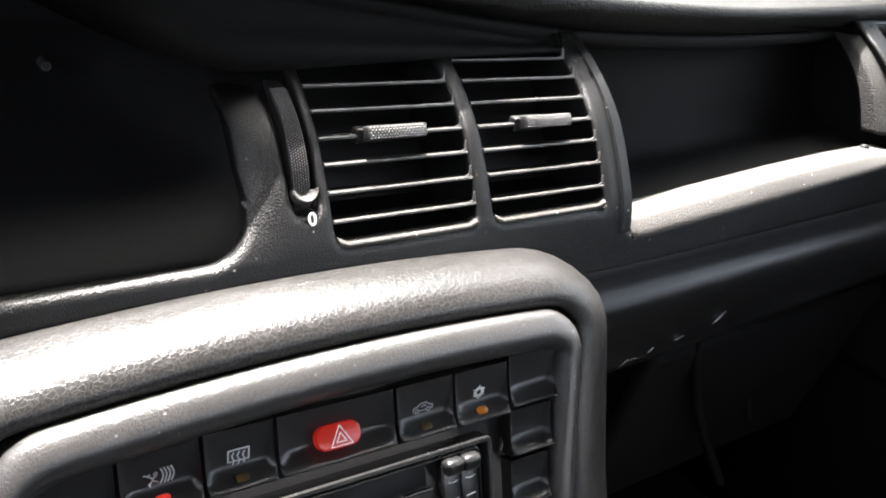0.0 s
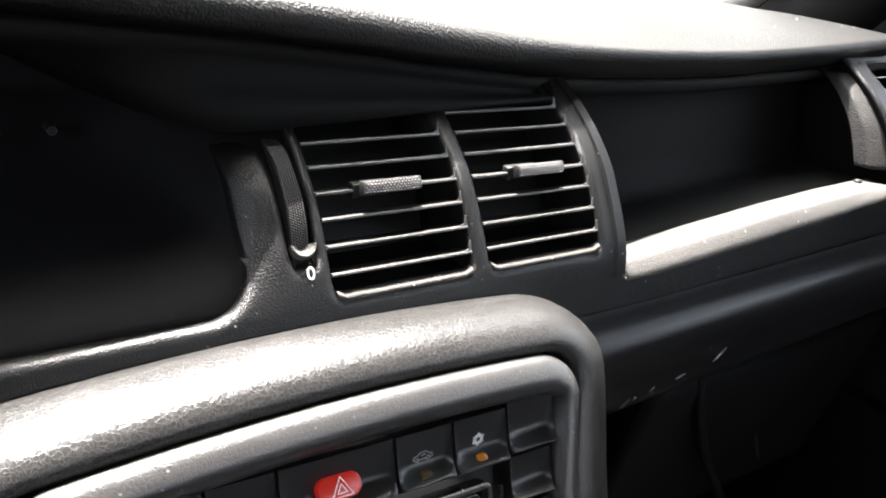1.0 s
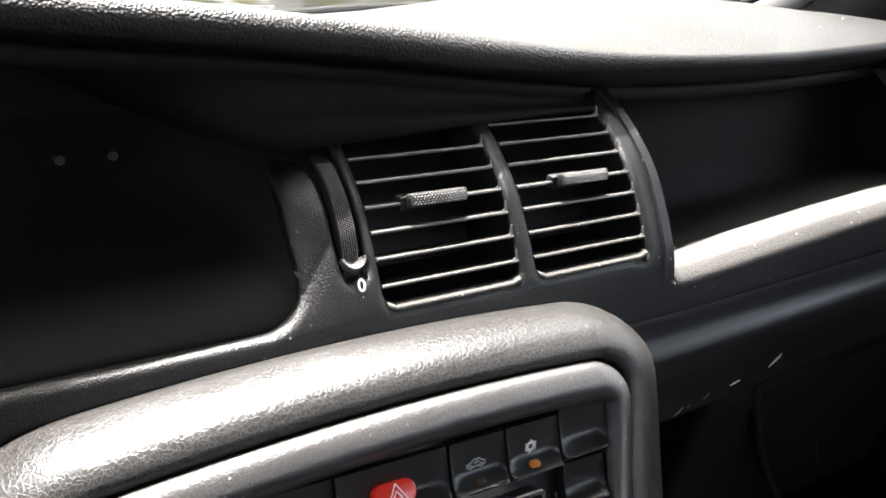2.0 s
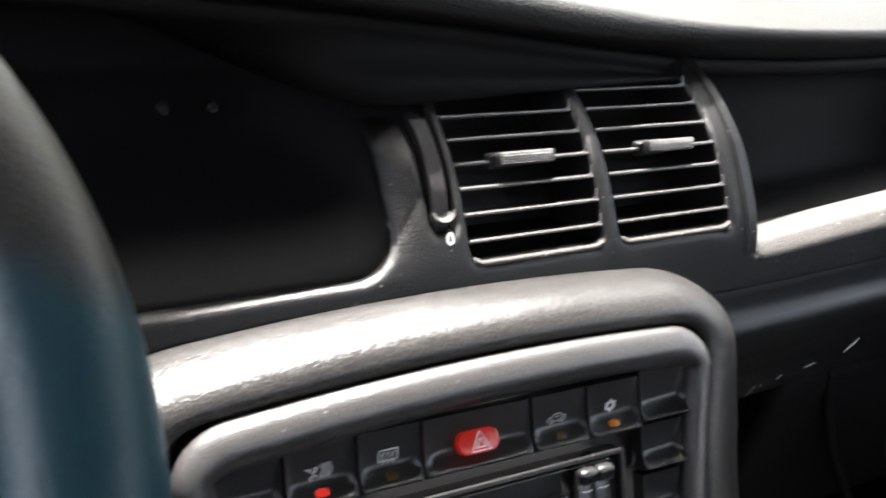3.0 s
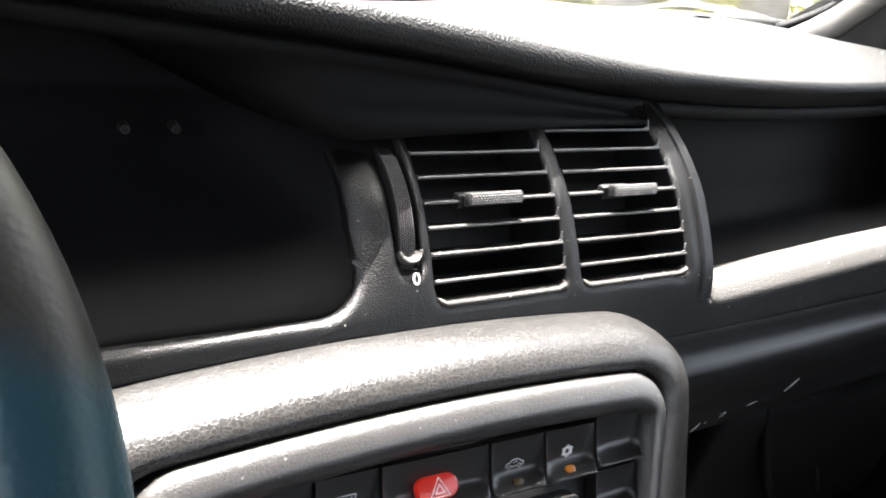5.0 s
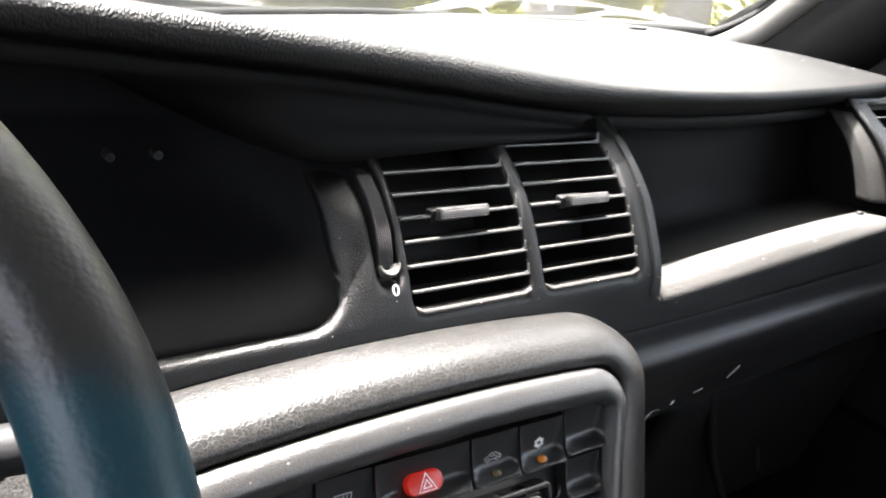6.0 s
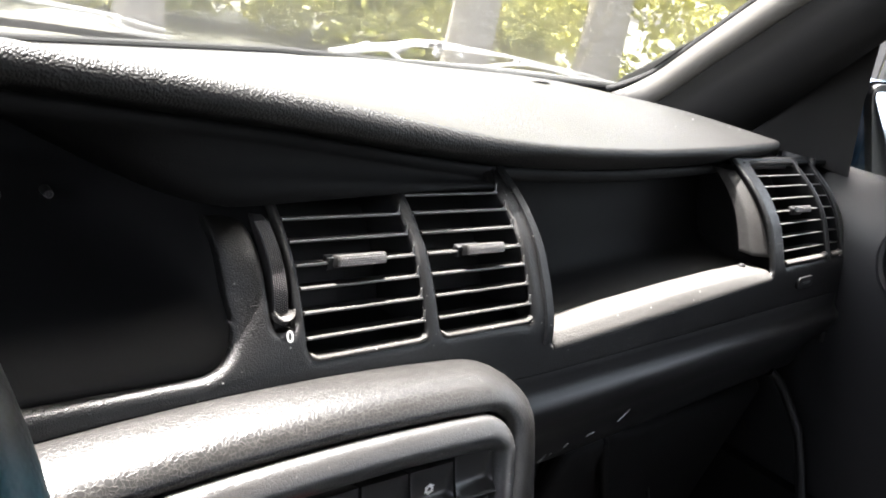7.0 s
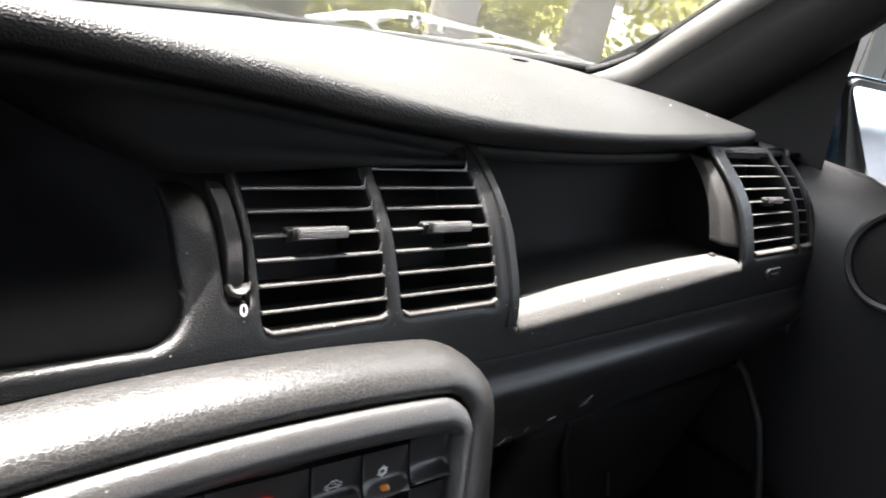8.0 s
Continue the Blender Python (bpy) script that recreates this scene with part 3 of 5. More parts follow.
def vent(x0, x1, z_slats, tab_x, label, group, tab_slat=3, tab_w=0.0285, inset=0.0012):
    cx, zb, zt = (x0 + x1) / 2, z_slats[0] - 0.011, 0.884
    ob = thing("air_vent", (cx, face_y(cx, zb) + 0.02, zb), label, "air vent", group)
    bm = bmesh.new()
    secs = []
    for z in span(zb - 0.001, zt, 10):
        y = face_y(cx, z)
        secs.append([bm.verts.new(p) for p in ((x0 - 0.001, y + 0.0065, z), (x0 - 0.001, y + 0.055, z), (x1 + 0.001, y + 0.055, z), (x1 + 0.001, y + 0.0065, z))])
    for a, b in zip(secs[:-1], secs[1:]):
        for k in range(3):
            bm.faces.new((a[k], a[k + 1], b[k + 1], b[k]))
    bm.faces.new(secs[0])
    bm.faces.new(secs[-1][::-1])
    part("duct", bm, BLACK, ob, "black duct behind the slats")
    bm = slat_mesh(x1 - x0, x1 < 0.2)
    bmesh.ops.recalc_face_normals(bm, faces=bm.faces)
    me = bpy.data.meshes.new("slat")
    bm.to_mesh(me)
    bm.free()
    me.materials.append(SLAT)
    # Paler than the fascia: sun on the opening's lower edge put into colour.
    sill = [(0.0008, -0.0026), (0.0003, -0.0016), (0.0004, -0.0006), (0.0012, 0.0), (0.0026, 0.0004), (0.0060, 0.0006)]
    sheet("sill", lambda x, j: (x, face_y(x, zb + 0.0015) + sill[j][0], zb + 0.0020 + sill[j][1] + 0.0022 * (ease((abs(x - cx) - (x1 - x0) / 2 + 0.006) / 0.006))), span(x0 + 0.0012, x1 - 0.0012, 20), range(6), SHELF, ob, "pale strip standing in for sun on the sill", thick=0.001)
    base = root_place(ob)
    for z in z_slats:
        s = new("slat", me)
        s.parent = ob
        s.location = Vector((cx, face_y(cx, z) + inset, z)) - base
        s.rotation_euler = (radians(-17), 0, radians(math.degrees(math.atan2(face_y(x1, z) - face_y(x0, z), x1 - x0))))
    if x1 - x0 < 0.04:
        return ob
    z = z_slats[tab_slat]
    y = face_y(tab_x, z)
    m = Matrix.Translation((tab_x, y + inset - 0.0002, z + 0.0012)) @ pose(0, 0, 0, -22)
    bm = tab_mesh(tab_w, 0.0068, 0.0085)
    bm.transform(m)
    t = part("tab", bm, TAB, ob, "ridged grey direction tab")
    bm = knurl(tab_w - 0.002, 0.0063, -0.0045, 0.0019, 0.00125)
    bm.transform(m)
    part("grip", bm, GRIP, t, "fine worn diamond knurl", smooth=False)
    bm = rbox((tab_w * 0.62, 0.006, 0.0078), 0.0015, Matrix.Translation((tab_x - tab_w * 0.30, y + 0.004, z - 0.0002)))
    part("slider", bm, BLACK, ob)
    return ob


CENTRE_SLATS = [0.8105, 0.8222, 0.8333, 0.8437, 0.8535, 0.8625, 0.8705]
# Top slat left out here in place of the shade that hides it.
vent(-0.0855, -0.0055, CENTRE_SLATS[:6], -0.0465, "black slatted centre air vent beside thumbwheel", "centre vents", tab_w=0.0335)
vent(0.0050, 0.0850, CENTRE_SLATS, 0.0485, "black slatted centre air vent beside open shelf", "centre vents", tab_w=0.0335)
SIDE_SLATS = [0.8150, 0.8275, 0.8390, 0.8495, 0.8595, 0.8690, 0.8770]
vent(0.4565, 0.5595, SIDE_SLATS, 0.512, "black slatted side air vent at dashboard end", "side vents", tab_w=0.034, inset=0.0045)
vent(0.5675, 0.5970, SIDE_SLATS, 0.584, "narrow black slatted vent beside the door", "side vents", tab_w=0.004, inset=0.0050)

# thumbwheel beside the left vent
WHEEL_R = 0.050
wheel_at = Vector((-0.098, 0.0656, 0.8150))
tw = thing("thumbwheel", wheel_at, "black knurled air flow thumbwheel beside vent", "thumbwheel")
bm = bmesh.new()
bmesh.ops.create_cone(bm, cap_ends=True, segments=96, radius1=WHEEL_R, radius2=WHEEL_R, depth=0.0086, matrix=Matrix.Translation(wheel_at) @ pose(0, 0, 0, 0, 90))
bmesh.ops.bevel(bm, geom=[e for e in bm.edges if e.calc_face_angle(0) > 1], offset=0.001, segments=1, affect="EDGES")
part("disc", bm, BLACK, tw)
bm = bmesh.new()
for k in range(54):
    for c in range(-3, 4):
        s, ang = 0.00045, radians(110 + 1.5 * (k + 0.5 * (c % 2)))
        ctr = wheel_at + Vector((c * 0.0012, WHEEL_R * math.cos(ang), WHEEL_R * math.sin(ang)))
        rad, tan = Vector((0, math.cos(ang), math.sin(ang))), Vector((0, -math.sin(ang), math.cos(ang)))
        q = [bm.verts.new(ctr + v) for v in (Vector((-s, 0, 0)), tan * s, Vector((s, 0, 0)), tan * -s)]
        top = bm.verts.new(ctr + rad * 0.0006)
        for a in range(4):
            bm.faces.new((q[a], q[(a + 1) % 4], top))
part("knurl", bm, GRIP, tw, smooth=False)
# pale cup below the thumbwheel
cup = Matrix.Translation((-0.0977, face_y(-0.098, 0.8235) + 0.0020, 0.8254)) @ pose(0, 0, 0, 52)
bm = bmesh.new()
rows = [[bm.verts.new(cup @ Vector((r * math.cos(radians(a)), r * math.sin(radians(a)), h))) for a in range(180, 361, 12)] for r, h in ((0.0066, -0.0030), (0.0064, 0.0010), (0.0058, 0.0015), (0.0051, 0.0008), (0.0040, -0.0012), (0.0020, -0.0028), (0.0002, -0.0032))]
for p, q in zip(rows[:-1], rows[1:]):
    for a in range(len(p) - 1):
        bm.faces.new((p[a], p[a + 1], q[a + 1], q[a]))
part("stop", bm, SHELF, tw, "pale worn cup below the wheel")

# ---------------------------------------------------------------- instruments
cluster = thing("instrument_cluster", (-0.43, 0.12, 0.800), "smoked dark instrument lens under the dashboard hood", "instrument cluster")


def smoked(x, k):
    """The lens: level with the fascia at its end, deep behind the wheel, rounded at its foot."""
    z = 0.796 + (lip_z(x) - 0.030 - 0.796) * k
    deep = 1 - math.exp(-max(0.0, -0.122 - x) / 0.020)
    panel = face_y(x, min(z, 0.868)) + 0.0100 + 0.0145 * ease((-0.096 - x) / 0.028) * max(0.0, min(1.0, (z - 0.796) / 0.034)) ** 1.5
    return (x, min(panel + 0.080 * deep * ease((z - 0.794) / 0.055) + 0.9 * max(0.0, z - 0.868) * (1 - 0.6 * deep), 0.165), z)


sheet("lens", smoked, span(-0.745, -0.230, 40) + span(-0.226, -0.088, 36), span(0, 1, 34), CLUSTER, cluster, "smooth smoked lens", thick=0.002, offset=1.0)
for x in (-0.208, -0.1835):
    bm = bmesh.new()
    bmesh.ops.create_cone(bm, cap_ends=True, segments=24, radius1=0.0028, radius2=0.0024, depth=0.010, matrix=Matrix.Translation((x, 0.122, 0.8560)) @ pose(0, 0, 0, 90))
    bmesh.ops.bevel(bm, geom=[e for e in bm.edges if e.calc_face_angle(0) > 1], offset=0.0006, segments=2, affect="EDGES")
    k = part("knob", bm, BLACK, cluster, "small round reset knob")
    m = Matrix.Translation((x, 0.1168, 0.8560)) @ pose(0, 0, 0, 90)
    part("print", strokes([ring_line(0, 0, 0.0019, 0.0019), [(0, 0), (0, 0.0008)]], 0.0003, 0.0001, m), SLAT, k, smooth=False)

# ---------------------------------------------------------------- centre console
ORIGIN = Vector((-0.1005, -0.053, 0.743))
LEAN_BACK = math.degrees(math.atan2(0.36, 0.93))
# local axes of the console face: a to the right, b up along the face, c out of it
CF = Matrix.Translation(ORIGIN) @ pose(0, 0, 0, 90 - LEAN_BACK)
console = thing("center_console", (ORIGIN.x, -0.05, 0.45), "black centre console with padded grained surround", "console")


def arch(hw, top, r, bottom, n=9):
    """Rounded arch open at its foot, from the left foot up and over to the right one: points and outward normals."""
    pts = []
    for b in span(bottom, top - r, 24)[:-1]:
        pts.append((-hw, b, -1.0, 0.0))
    for k in span(180, 90, n):
        c, s = math.cos(radians(k)), math.sin(radians(k))
        pts.append((-hw + r + r * c, top - r + r * s, c, s))
    for a in span(-hw + r, hw - r, 26)[1:-1]:
        pts.append((a, top, 0.0, 1.0))
    for k in span(90, 0, n):
        c, s = math.cos(radians(k)), math.sin(radians(k))
        pts.append((hw - r + r * c, top - r + r * s, c, s))
    for b in span(top - r, bottom, 24)[1:]:
        pts.append((hw, b, 1.0, 0.0))
    return pts


def arch_sheet(name, pts, prof, mat, parent, label="", thick=0.003, offset=-1.0):
    """Carries a profile round the arch, which is crowned on top and narrows towards its foot."""
    reach = max(d for d, c in prof)

    def place(i, j):
        a, b, na, nb = pts[i]
        d, c = prof[j]
        wide = 1.10 + (1.1 if na < 0 else 0.50) * abs(na) if name == "padded_surround" else 1.0 - 0.25 * abs(na)
        narrow = 1.2 if name != "padded_surround" else 1.2 - 0.9 * max(0.0, d) / reach
        x = (a + na * d * wide) * (1 + narrow * max(-0.075, min(0.0, b - 0.012))) - 0.0052
        return CF @ Vector((x, b + nb * d * (1.10 if name == "padded_surround" else 1.0) - 0.35 * min(abs(a), 0.122) ** 2, c))
    return sheet(name, place, range(len(pts)), range(len(prof)), mat, parent, label, thick=thick, offset=offset)


inner = arch(0.1345, 0.0360, 0.016, -0.30)
PAD_PROFILE = [(0.000, -0.012), (0.0002, -0.0040), (0.0008, -0.0004), (0.0020, 0.0014), (0.0040, 0.0024), (0.0066, 0.0025), (0.0095, 0.0016), (0.0125, -0.0004), (0.0150, -0.0030), (0.0175, -0.0064),
               (0.0198, -0.0106), (0.0219, -0.0160), (0.0238, -0.0220), (0.0252, -0.0285), (0.0258, -0.0400)]
arch_sheet("padded_surround", inner, PAD_PROFILE, PAD, console, "grey worn leather-grained padded surround")
bez = arch(0.1325, 0.0350, 0.021, -0.30)
BEZEL_PROFILE = [(0.0014, -0.010), (0.0013, -0.0040), (0.0012, 0.0008), (0.0008, 0.0032), (0.0, 0.0050), (-0.0014, 0.0066), (-0.0036, 0.0080), (-0.0062, 0.0089), (-0.0090, 0.0095),
                 (-0.0116, 0.0094), (-0.0140, 0.0084), (-0.0164, 0.0064), (-0.0186, 0.0034), (-0.0200, -0.0004), (-0.0204, -0.0090)]
arch_sheet("bezel", bez, BEZEL_PROFILE, BEZEL, console, "worn grey plastic bezel with rounded corners", offset=1.0)
gap = arch(0.1345, 0.0360, 0.016, -0.30)
arch_sheet("gap_strip", gap, [(0.0010, -0.0105), (-0.0060, -0.0105)], BLACK, console)
part("face_plate", rbox((0.250, 0.33, 0.004), 0.001, CF @ Matrix.Translation((-0.005, -0.142, -0.0075))), BLACK, console, "matt black face plate")


rng = random.Random(12)
bm = bmesh.new()
for k in range(70):
    d, b = -0.0012 - 0.009 * rng.random() ** 2, 0.015 - 0.15 * rng.random()
    c = float(np.interp(-d, [0.0, 0.0014, 0.0036, 0.0062, 0.0090, 0.0116], [0.0050, 0.0066, 0.0080, 0.0089, 0.0095, 0.0094])) + 0.00015
    a, s, q = (0.1325 + d * 0.75) * (1 + 1.2 * max(-0.075, min(0.0, b - 0.012))) - 0.0052, rng.uniform(0.00012, 0.00042), rng.uniform(0.6, 2.6)
    bm.faces.new([bm.verts.new(CF @ Vector((a + u, b + v * q, c + u * 0.3))) for u, v in ((-s, 0), (0, -s), (s, 0), (0, s))])
part("worn_specks", bm, DIM, console, "pale worn specks on the bezel edge", smooth=False)


# ---------------------------------------------------------------- switches
def cap_height(v, scoop):
    """Height of the cap along its middle: sinking from the top, then a concave ramp to the lower lip."""
    if v > -0.24:
        return -scoop * (1 - v) / 1.24
    if v > -0.84:
        return -scoop + (scoop + 0.0030) * ((-0.24 - v) / 0.60) ** 1.8
    return 0.0030 - 0.0042 * ((-0.84 - v) / 0.16) ** 1.8


def cap_mesh(w, h, scoop, edge=0.0022):
    """A switch cap: flat top part, a concave ramp and a raised lower lip."""
    us, vs = [-1, -0.985, -0.96, -0.92, -0.84, -0.76, -0.62, -0.45, -0.2, 0, 0.2, 0.45, 0.62, 0.76, 0.84, 0.92, 0.96, 0.985, 1], [-1, -0.985, -0.96, -0.93, -0.9, -0.86, -0.82, -0.76, -0.68, -0.6, -0.5, -0.4, -0.3, -0.2, -0.1, 0.0, 0.1, 0.3, 0.6, 0.94, 0.98, 1]
    bm = bmesh.new()
    grid = []
    for u in us:
        row = []
        for v in vs:
            a, b = u * w / 2, v * h / 2
            ramp = ease((0.5 - v) / 0.9) * (1 - ease((-0.8 - v) / 0.2))
            side = 1 - abs(u) ** 14
            c = cap_height(v, scoop) * side + 0.0020 * abs(u) ** 4 * (1 - abs(u) ** 20) * ramp + 0.0002
            k = max(abs(u), abs(v))
            row.append(bm.verts.new((a, b, c - (0.0010 if k > 0.99 else 0))))
        grid.append(row)
    n, m = len(us), len(vs)
    for i in range(n - 1):
        for j in range(m - 1):
            bm.faces.new((grid[i][j], grid[i + 1][j], grid[i + 1][j + 1], grid[i][j + 1]))
    loop = [grid[i][0] for i in range(n)] + [grid[n - 1][j] for j in range(1, m)] + [grid[i][m - 1] for i in range(n - 2, -1, -1)] + [grid[0][j] for j in range(m - 2, 0, -1)]
    low = [bm.verts.new((v.co.x, v.co.y, -0.008)) for v in loop]
    for k in range(len(loop)):
        q = (k + 1) % len(loop)
        bm.faces.new((loop[q], loop[k], low[k], low[q]))
    bm.faces.new(low)
    return bm


def switch(a0, a1, b0, b1, label, scoop=0.0048):
    a, b = (a0 + a1) / 2, (b0 + b1) / 2
    m = CF @ Matrix.Translation((a, b - 0.0003 - 0.0265 * (a + 0.08), 0.0030)) @ pose(0, 0, 0, 0, 0, -1.5)
    ob = thing("switch", m @ Vector((0, 0, -0.006)), label, "switch", "dashboard switches")
    bm = cap_mesh(a1 - a0 - 0.0012, b1 - b0 - 0.0010, scoop)
    bm.transform(m)
    part("cap", bm, SWITCH, ob, angle=70)
    return ob, m


def lamp(ob, m, b, mat, w=0.0058, label=""):
    bm = plate(w, 0.0040, 0.0017, 0.003, m @ Matrix.Translation((0.0, b, -0.0014)) @ pose(0, 0, 0, -36))
    part("lamp", bm, mat, ob, label)


def symbol(ob, m, lines, mat, width=0.00056, up=0.0004, lift=0.0005):
    part("symbol", strokes(lines, width, 0.0002, m @ Matrix.Translation((0, up, cap_height(up / 0.0130, 0.0048) + 0.0002 + lift)) @ pose(0, 0, 0, 16.6)), mat, ob, smooth=False)


ROW_TOP, ROW_FOOT = 0.0165, -0.0105
LOW_LAMP = -0.0084
switch(-0.1265, -0.0965, ROW_FOOT, ROW_TOP, "blank black plastic switch cover in the console row")
s2, m2 = switch(-0.0965, -0.0656, ROW_FOOT, ROW_TOP, "black plastic switch with white symbol and lit red lamp")
waves = [[(0.0004 + 0.0013 * k + 0.0010 * math.sin(math.pi * v), -0.0030 + 0.0064 * v) for v in span(0, 1, 8)] for k in range(4)]
figure = [[(-0.0056, 0.0018), (-0.0044, 0.0012), (-0.0034, 0.0016)], [(-0.0044, 0.0012), (-0.0026, -0.0002), (-0.0012, 0.0004)], [(-0.0028, 0.0002), (-0.0020, -0.0016), (-0.0006, -0.0022)], [(-0.0024, -0.0010), (-0.0038, -0.0026), (-0.0034, -0.0036)], ring_line(-0.0014, 0.0016, 0.0006, 0.0006, 8)]
symbol(s2, m2, figure + waves, DIM, 0.00052)
lamp(s2, m2, LOW_LAMP, REDLAMP, label="lit red lamp")
s3, m3 = switch(-0.0656, -0.0361, ROW_FOOT, ROW_TOP, "black plastic rear window heater switch with white symbol")
frame_line = [(-0.0042, 0.0030), (0.0042, 0.0030), (0.0042, -0.0022), (-0.0042, -0.0022), (-0.0042, 0.0030)]
heat = [[(-0.0022 + 0.0022 * k + 0.0004 * math.sin(v * 7), -0.0034 + 0.0052 * v) for v in span(0, 1, 7)] for k in range(3)]
symbol(s3, m3, [frame_line] + heat, DIM)
lamp(s3, m3, LOW_LAMP, DIMAMBER)
s4, m4 = switch(-0.0361, 0.0192, ROW_FOOT, ROW_TOP, "wide black hazard switch with red lens and white triangle")
lens_m = m4 @ Matrix.Translation((-0.0008, -0.0012, -0.0004)) @ pose(0, 0, 0, -14)
lens = part("lens", plate(0.0205, 0.0105, 0.0048, 0.004, lens_m), RED, s4, "red lens with added glow")
tri = [(0.0, 0.0044), (0.0050, -0.0040), (-0.0050, -0.0040), (0.0, 0.0044)]
tri2 = [(x * 0.45, y * 0.45 - 0.0006) for x, y in tri]
part("triangle", strokes([tri, tri2], 0.0005, 0.0002, lens_m @ Matrix.Translation((0.0006, -0.0002, 0.00205))), WHITE, lens, smooth=False)
s5, m5 = switch(0.0192, 0.0502, ROW_FOOT, ROW_TOP, "black plastic air recirculation switch with car symbol")
car = [[(-0.0060, -0.0016), (-0.0060, 0.0004), (-0.0036, 0.0010), (-0.0020, 0.0026), (0.0022, 0.0028), (0.0040, 0.0012), (0.0060, 0.0008), (0.0062, -0.0012), (0.0046, -0.0014)],
       ring_line(-0.0036, -0.0016, 0.0011, 0.0011, 10), ring_line(0.0036, -0.0014, 0.0011, 0.0011, 10), [(-0.0024, -0.0016), (0.0024, -0.0014)],
       [(-0.0010, 0.0006), (0.0012, 0.0014), (0.0018, 0.0006)]]
symbol(s5, m5, [[(x * 0.82, y * 0.9 - 0.0004) for x, y in line] for line in car], DIM, 0.00045)
lamp(s5, m5, LOW_LAMP, DIMAMBER)
s6, m6 = switch(0.0502, 0.0816, ROW_FOOT, ROW_TOP, "black plastic air conditioning switch with snowflake and amber lamp")
flake = [[((0.0016 + 0.0018 * k) * math.cos(radians(60 * n + 30)), (0.0016 + 0.0018 * k) * math.sin(radians(60 * n + 30))) for k in (0, 1)] for n in range(6)]
flake += [[((0.0020 + 0.0007 * k) * math.cos(radians(60 * n + 30 + q)), (0.0020 + 0.0007 * k) * math.sin(radians(60 * n + 30 + q))) for k in (0, 1)] for n in range(6) for q in (-22, 22)]
symbol(s6, m6, flake + [ring_line(0, 0, 0.0016, 0.0016, 16)], WHITE, 0.0007)
lamp(s6, m6, LOW_LAMP, AMBER, label="amber lamp")
switch(0.0816, 0.1115, ROW_FOOT + 0.002, ROW_TOP + 0.002, "blank black plastic switch cover in the console corner")
switch(0.0802, 0.1070, -0.0326, -0.0086, "blank black plastic switch cover beside the radio")
switch(0.0785, 0.1032, -0.0588, -0.0336, "blank black plastic switch cover beside the radio")
switch(0.0760, 0.1000, -0.0936, -0.0716, "blank black plastic switch cover beside the radio")

# ---------------------------------------------------------------- radio
radio = thing("car_radio", CF @ Vector((-0.022, -0.072, -0.006)), "black car cassette radio with rocker knobs and keys", "radio")
RF = CF @ Matrix.Translation((-0.1145, -0.0144, 0.0062)) @ pose(0, 0, 0, 0, 0, -1.46) @ Matrix.Translation((0.1140, 0.0175, 0))
RA0, RA1, RB0, RB1 = -0.1140, 0.0655, -0.0745, -0.0175


def frame_bm(a0, a1, b0, b1, w, c0, c1, m):
    """A rectangular rim with a rounded front."""
    cx, cy, hx, hy = (a0 + a1) / 2, (b0 + b1) / 2, (a1 - a0) / 2, (b1 - b0) / 2
    bm = bmesh.new()
    rings = []
    for inset, c in ((0, c0), (0, c1 - 0.0006), (0.0006, c1), (w - 0.0006, c1), (w, c1 - 0.0006), (w, c0)):
        r, ring = 0.003, []
        for qx, qy, st in ((1, 1, 0), (-1, 1, 90), (-1, -1, 180), (1, -1, 270)):
            for k in span(0, 90, 5):
                t = radians(st + k)
                ring.append(bm.verts.new((cx + qx * (hx - r) + (r - inset) * math.cos(t) if inset < r else cx + qx * (hx - inset),
                                          cy + qy * (hy - r) + (r - inset) * math.sin(t) if inset < r else cy + qy * (hy - inset), c)))
        rings.append(ring)
    for p, q in zip(rings[:-1], rings[1:]):
        n = len(p)
        for k in range(n):
            bm.faces.new((p[k], p[(k + 1) % n], q[(k + 1) % n], q[k]))
    bm.transform(m)
    return bm


part("trim_frame", frame_bm(RA0, RA1, RB0, RB1, 0.0028, -0.006, 0.0030, RF), KEY, radio, "glossy black trim frame")
part("front", rbox((0.174, 0.050, 0.004), 0.0008, RF @ Matrix.Translation((-0.0235, -0.047, -0.0040))), RADIO, radio, "satin black front")
part("front_rim", frame_bm(-0.1070, 0.0585, RB0 + 0.0045, -0.0208, 0.0013, -0.003, 0.0030, RF), KEY, radio, "raised rounded rim")
part("cassette_flap", rbox((0.070, 0.0110, 0.002), 0.0008, RF @ Matrix.Translation((-0.0037, -0.0285, -0.0022)) @ pose(0, 0, 0, -4)), BLACK, radio, "black cassette flap")
part("slot_bar", rbox((0.072, 0.0018, 0.003), 0.0007, RF @ Matrix.Translation((-0.0037, -0.0346, 0.0012))), KEY, radio, "bright edge below the slot")
for a in (0.0417, 0.0511):
    body = rbox((0.0096, 0.0400, 0.007), 0.0016, RF @ Matrix.Translation((a, -0.0431, 0.0010)), segs=2)
    nose = rbox((0.0096, 0.0075, 0.0062), 0.0022, RF @ Matrix.Translation((a, -0.0258, 0.0052)) @ pose(0, 0, 0, 14), segs=3)
    knob = part("rocker_knob", join(body, nose), KEY, radio, "tall rocker knob with a raised nose")
    m = RF @ Matrix.Translation((a, -0.0416, 0.0046))
    part("print", strokes([[(-0.0026, 0.0086), (0.0, 0.0080), (0.0026, 0.0086)], [(-0.0024, -0.0002), (0.0024, 0.0002)], [(-0.0012, -0.0075), (0.0012, -0.0088), (-0.0012, -0.0101)]], 0.0006, 0.0002, m), WHITE, knob, smooth=False)
